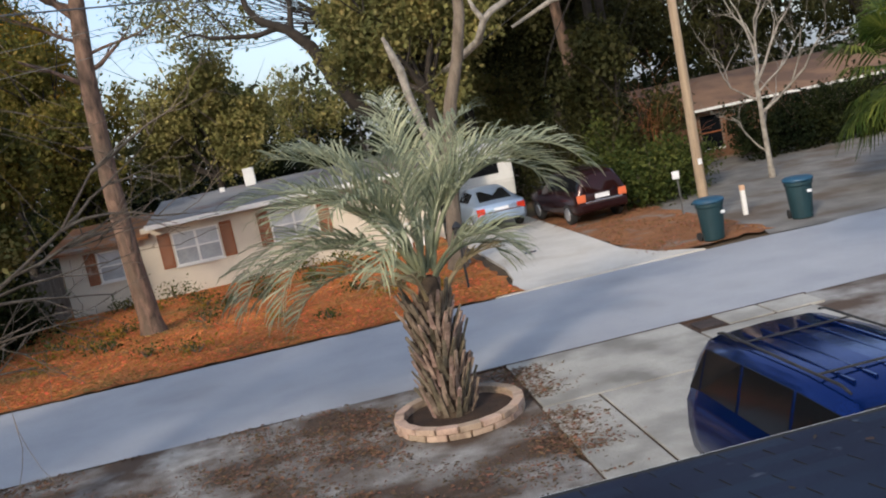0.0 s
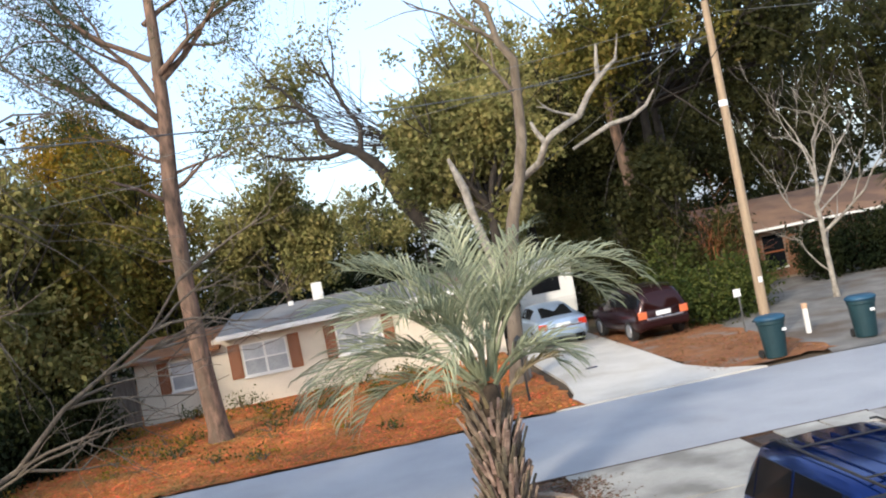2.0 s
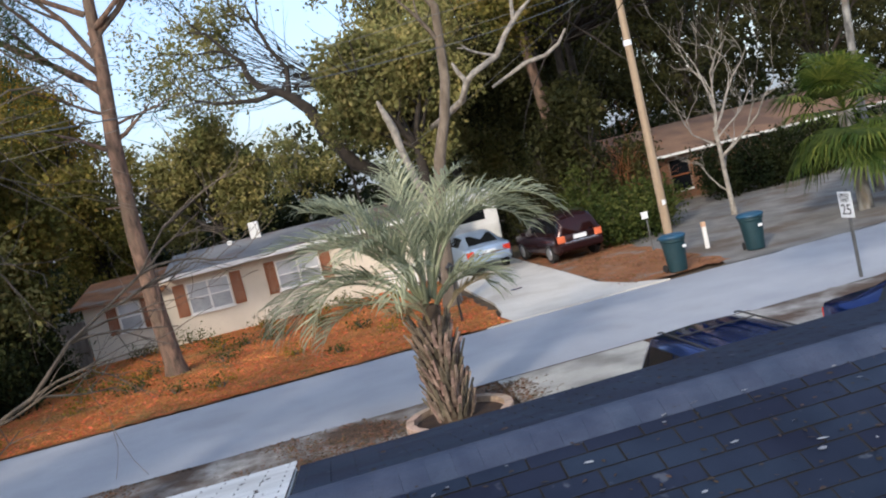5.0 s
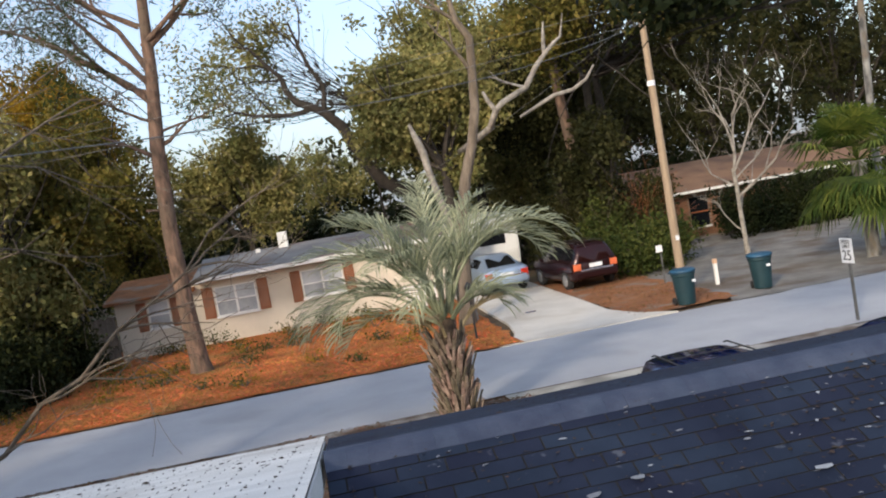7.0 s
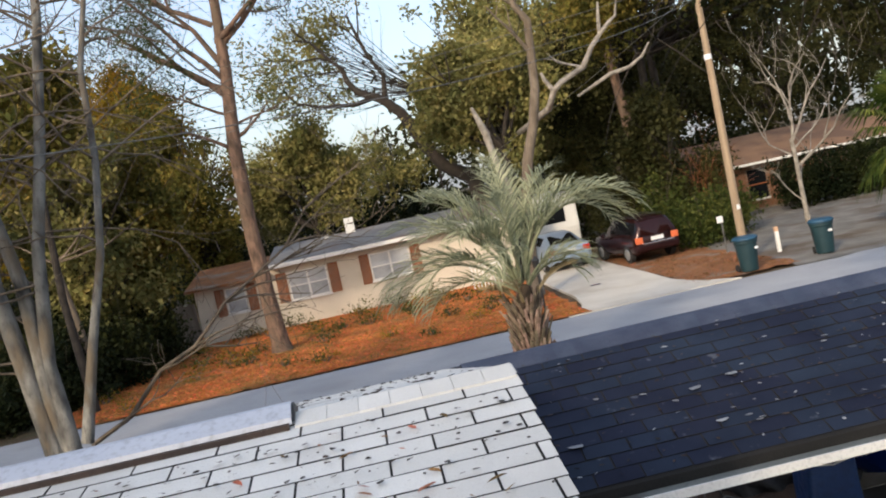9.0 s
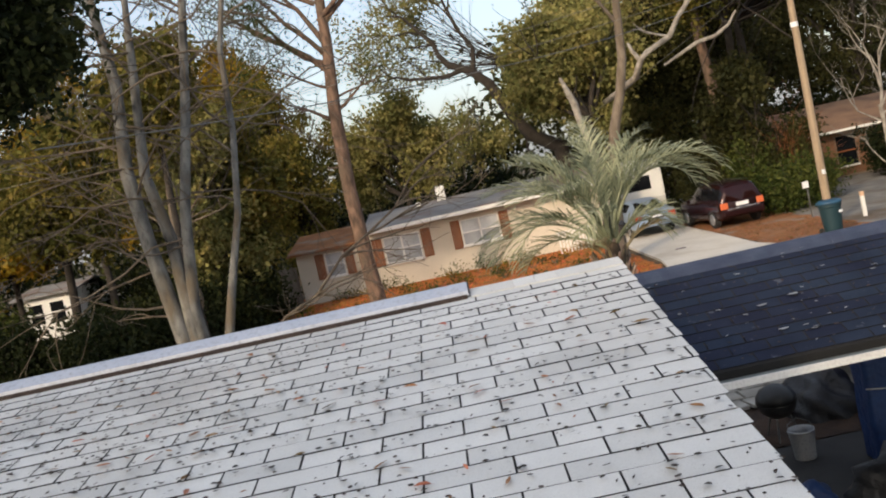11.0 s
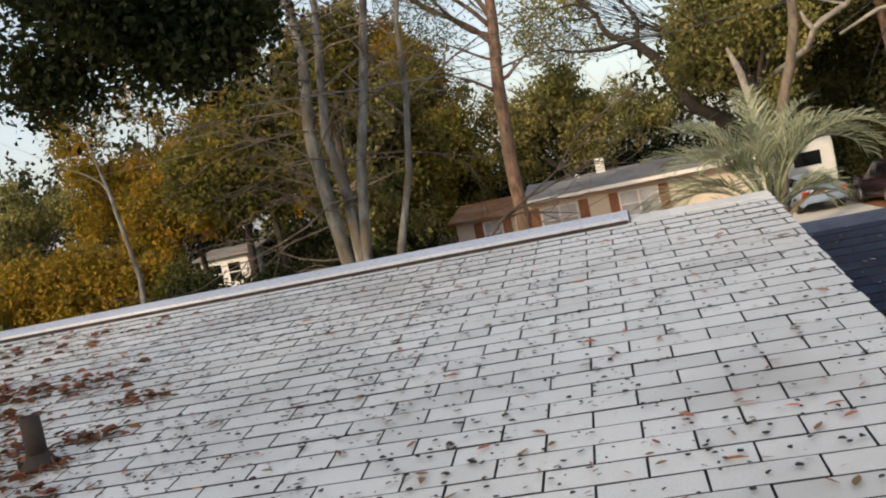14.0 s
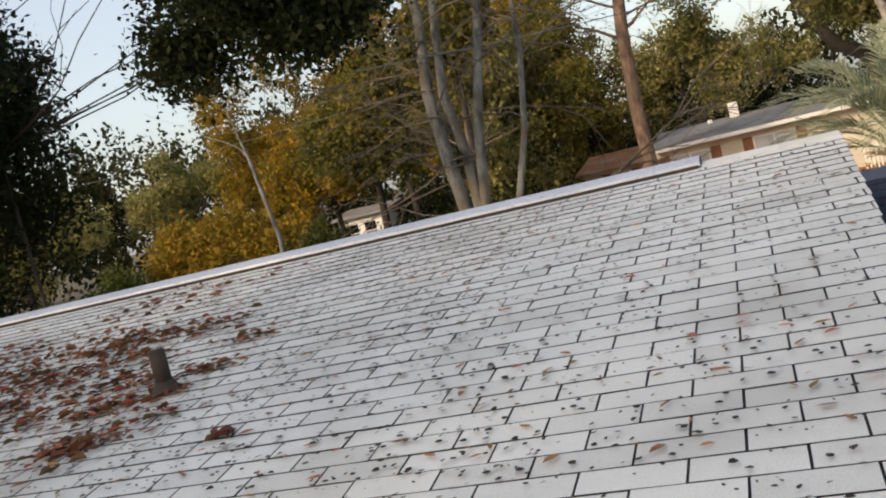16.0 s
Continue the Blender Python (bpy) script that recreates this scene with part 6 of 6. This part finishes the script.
scatter("roof_leaf_piles", "piles of rust-brown leaves round the vent pipe", on_back(cl[:, 0], cl[:, 1]), 0.03, M["litter"], 7, 0.7)
n = 500
x, y = g.uniform(-6, 0.7, n), g.uniform(0.3, 5.0, n)
scatter("front_roof_debris", "dark leaf specks on the white front slope", np.stack((x, y, RIDGE_Z - y * FRONT_SLOPE + 0.01), 1), 0.02, M["speck"], 8)
# Real litter, made denser to the right to stand in for tree shadow.
n = 2600
x, y = 9.5 - np.abs(g.normal(0, 1, n)) * 3.6, g.uniform(DB_Y + 0.05, DR_Y - 0.1, n)
x = np.clip(x, 1.0, 9.5)
scatter("carport_roof_leaves", "leaf litter and bits, thickened rightwards for shade on the dark roof", np.stack((x, y, DB_Z + (y - DB_Y) * (DR_Z - DB_Z) / (DR_Y - DB_Y) + 0.013), 1), 0.018, M["speck"], 9)
n = 170
x, y = np.clip(g.normal(5, 2.2, n), 1.2, 9.4), g.uniform(DB_Y + 0.05, DR_Y - 0.1, n)
M["palebits"] = mat("pale_bits", (0.14, 0.15, 0.17), (0.30, 0.31, 0.33), 5, 0.9, 0.0, 20, island=0.4)
scatter("carport_roof_bits", "pale lichen flakes and bits on the dark roof", np.stack((x, y, DB_Z + (y - DB_Y) * (DR_Z - DB_Z) / (DR_Y - DB_Y) + 0.014), 1), 0.022, M["palebits"], 14, 0.2)
n = 20
x, y = np.clip(g.normal(4.2, 2.0, n), 1.4, 9), g.uniform(DB_Y + 0.2, DR_Y - 0.3, n)
scatter("roof_lichen", "pale grey lichen patches on the dark roof", np.stack((x, y, DB_Z + (y - DB_Y) * (DR_Z - DB_Z) / (DR_Y - DB_Y) + 0.012), 1), 0.055, M["palebits"], 15, 0.03, "lichen", (0.4, 0.8))
n = 60
x, y = g.uniform(1, 9, n), g.uniform(DR_Y + 0.1, EAVE_Y - 0.1, n)
scatter("carport_front_leaves", "few leaves on the dark front slope", np.stack((x, y, DR_Z - (y - DR_Y) * (DR_Z - EAVE_Z) / (EAVE_Y - DR_Y) + 0.012), 1), 0.02, M["speck"], 10)
n = 60000
x, y = g.uniform(-9, 4.6, n), g.uniform(10, 16.1, n)
keep = (np.sin(x * 1.3 + 0.9 * np.sin(y * 1.7)) + np.sin(y * 1.9 - x * 0.6) + 0.6 * np.sin(x * 4.1 + y * 3.3) + g.normal(0, 0.7, n)) > 0.1
scatter("yard_litter", "brown leaf litter on the sandy front yard", np.stack((x[keep], y[keep], np.full(keep.sum(), 0.018)), 1), 0.026, M["speckbrown"], 11, 0.6)
n = 3600
x, y = g.normal(4.35, 0.28, n), g.uniform(11, 15.9, n)
keep = np.sin(y * 2.6) + np.sin(y * 5.3 + 1.2) + g.normal(0, 0.5, n) > -0.2
scatter("drive_litter", "brown leaf litter spilling onto the driveway's edge", np.stack((x[keep], y[keep], np.full(keep.sum(), 0.038)), 1), 0.026, M["speckbrown"], 16, 0.5)
n = 34000
x, y = g.uniform(-9.2, 5.85, n), 21.6 + 12.2 * g.uniform(0, 1, n) ** 1.3
scatter("straw_litter", "fallen orange needles and leaves on the pine straw", np.stack((x, y, np.full(n, 0.056)), 1), 0.04, M["needle"], 12, 0.6, slim=(0.1, 0.3))
n = 4200
x, y = g.uniform(9.3, 12.3, n), g.uniform(22.2, 33, n)
keep = np.sin(x * 2.3 + y) + np.sin(y * 1.4 - x * 3) + g.normal(0, 0.6, n) > -0.5
x, y = x[keep], y[keep]
n = len(x)
scatter("verge_litter", "fallen leaves on the verge between the drives", np.stack((x, y, np.full(n, 0.04)), 1), 0.034, M["tanleaf"], 13, 0.6)

# ---- shingles ----
hyp = math.hypot(1, SLOPE)
rows = roof_rows(0, RIDGE_Z, -1 / hyp, -SLOPE / hyp, WEST_X, GABLE_X + 0.01, 56, 0.095, first=0.145, taper=TAPER)
shingles(deck, "shingle", rows, -1 / hyp, -SLOPE / hyp, M["whiteshingle"], M["whiteshingle_far"], lambda x, y: -1.2 < x and -4.6 < y < -0.8 and (x + 1.2) * 5 + (-y) > 1.5, seed=2)
hyp = math.hypot(1, FRONT_SLOPE)
rows = roof_rows(0, RIDGE_Z, 1 / hyp, -FRONT_SLOPE / hyp, WEST_X, GABLE_X, 44, 0.12)
shingles(deck, "front_shingle", rows, 1 / hyp, -FRONT_SLOPE / hyp, M["whiteshingle"], M["whiteshingle_far"], lambda x, y: False, seed=3)
rise, run = DR_Z - DB_Z, DR_Y - DB_Y
hyp = math.hypot(rise, run)
rows = roof_rows(DR_Y, DR_Z, -run / hyp, -rise / hyp, GABLE_X + 0.03, EAST_X, int(hyp / 0.127), 0.12, first=0.05)
shingles(cdeck, "dark_shingle", rows, -run / hyp, -rise / hyp, M["darkshingle"], M["darkshingle_far"], lambda x, y: x < 8.0, gap=0.006, thick=0.009, seed=4)
rise, run = DR_Z - EAVE_Z, EAVE_Y - DR_Y
hyp = math.hypot(rise, run)
rows = roof_rows(DR_Y, DR_Z, run / hyp, -rise / hyp, GABLE_X + 0.03, EAST_X, int(hyp / 0.127), 0.1)
shingles(cdeck, "dark_front_shingle", rows, run / hyp, -rise / hyp, M["darkshingle"], M["darkshingle_far"], lambda x, y: False, seed=5)
crest = [(-0.15, -0.072), (-0.10, -0.030), (-0.05, -0.002), (0.0, 0.012), (0.05, 0.010), (0.10, -0.002), (0.15, -0.018)]
crest = [(DR_Y + a, DR_Z + 0.012 + b) for a, b in crest] + [(DR_Y + a, DR_Z + b - 0.004) for a, b in crest[::-1]]
for k in range(60):
    x = GABLE_X + 0.03 + k * 0.14
    part("ridge_cap", prism(crest, x, x + 0.139), M["ridgecap"], cdeck)
for k in range(7):
    x = -0.03 + k * 0.121
    part("ridge_cap", prism([(-0.13, RIDGE_Z - 0.006), (0, RIDGE_Z + 0.018), (0.13, RIDGE_Z - 0.012), (0.13, RIDGE_Z - 0.02), (0, RIDGE_Z + 0.008), (-0.13, RIDGE_Z - 0.014)], x, x + 0.119), M["whiteshingle"], deck)
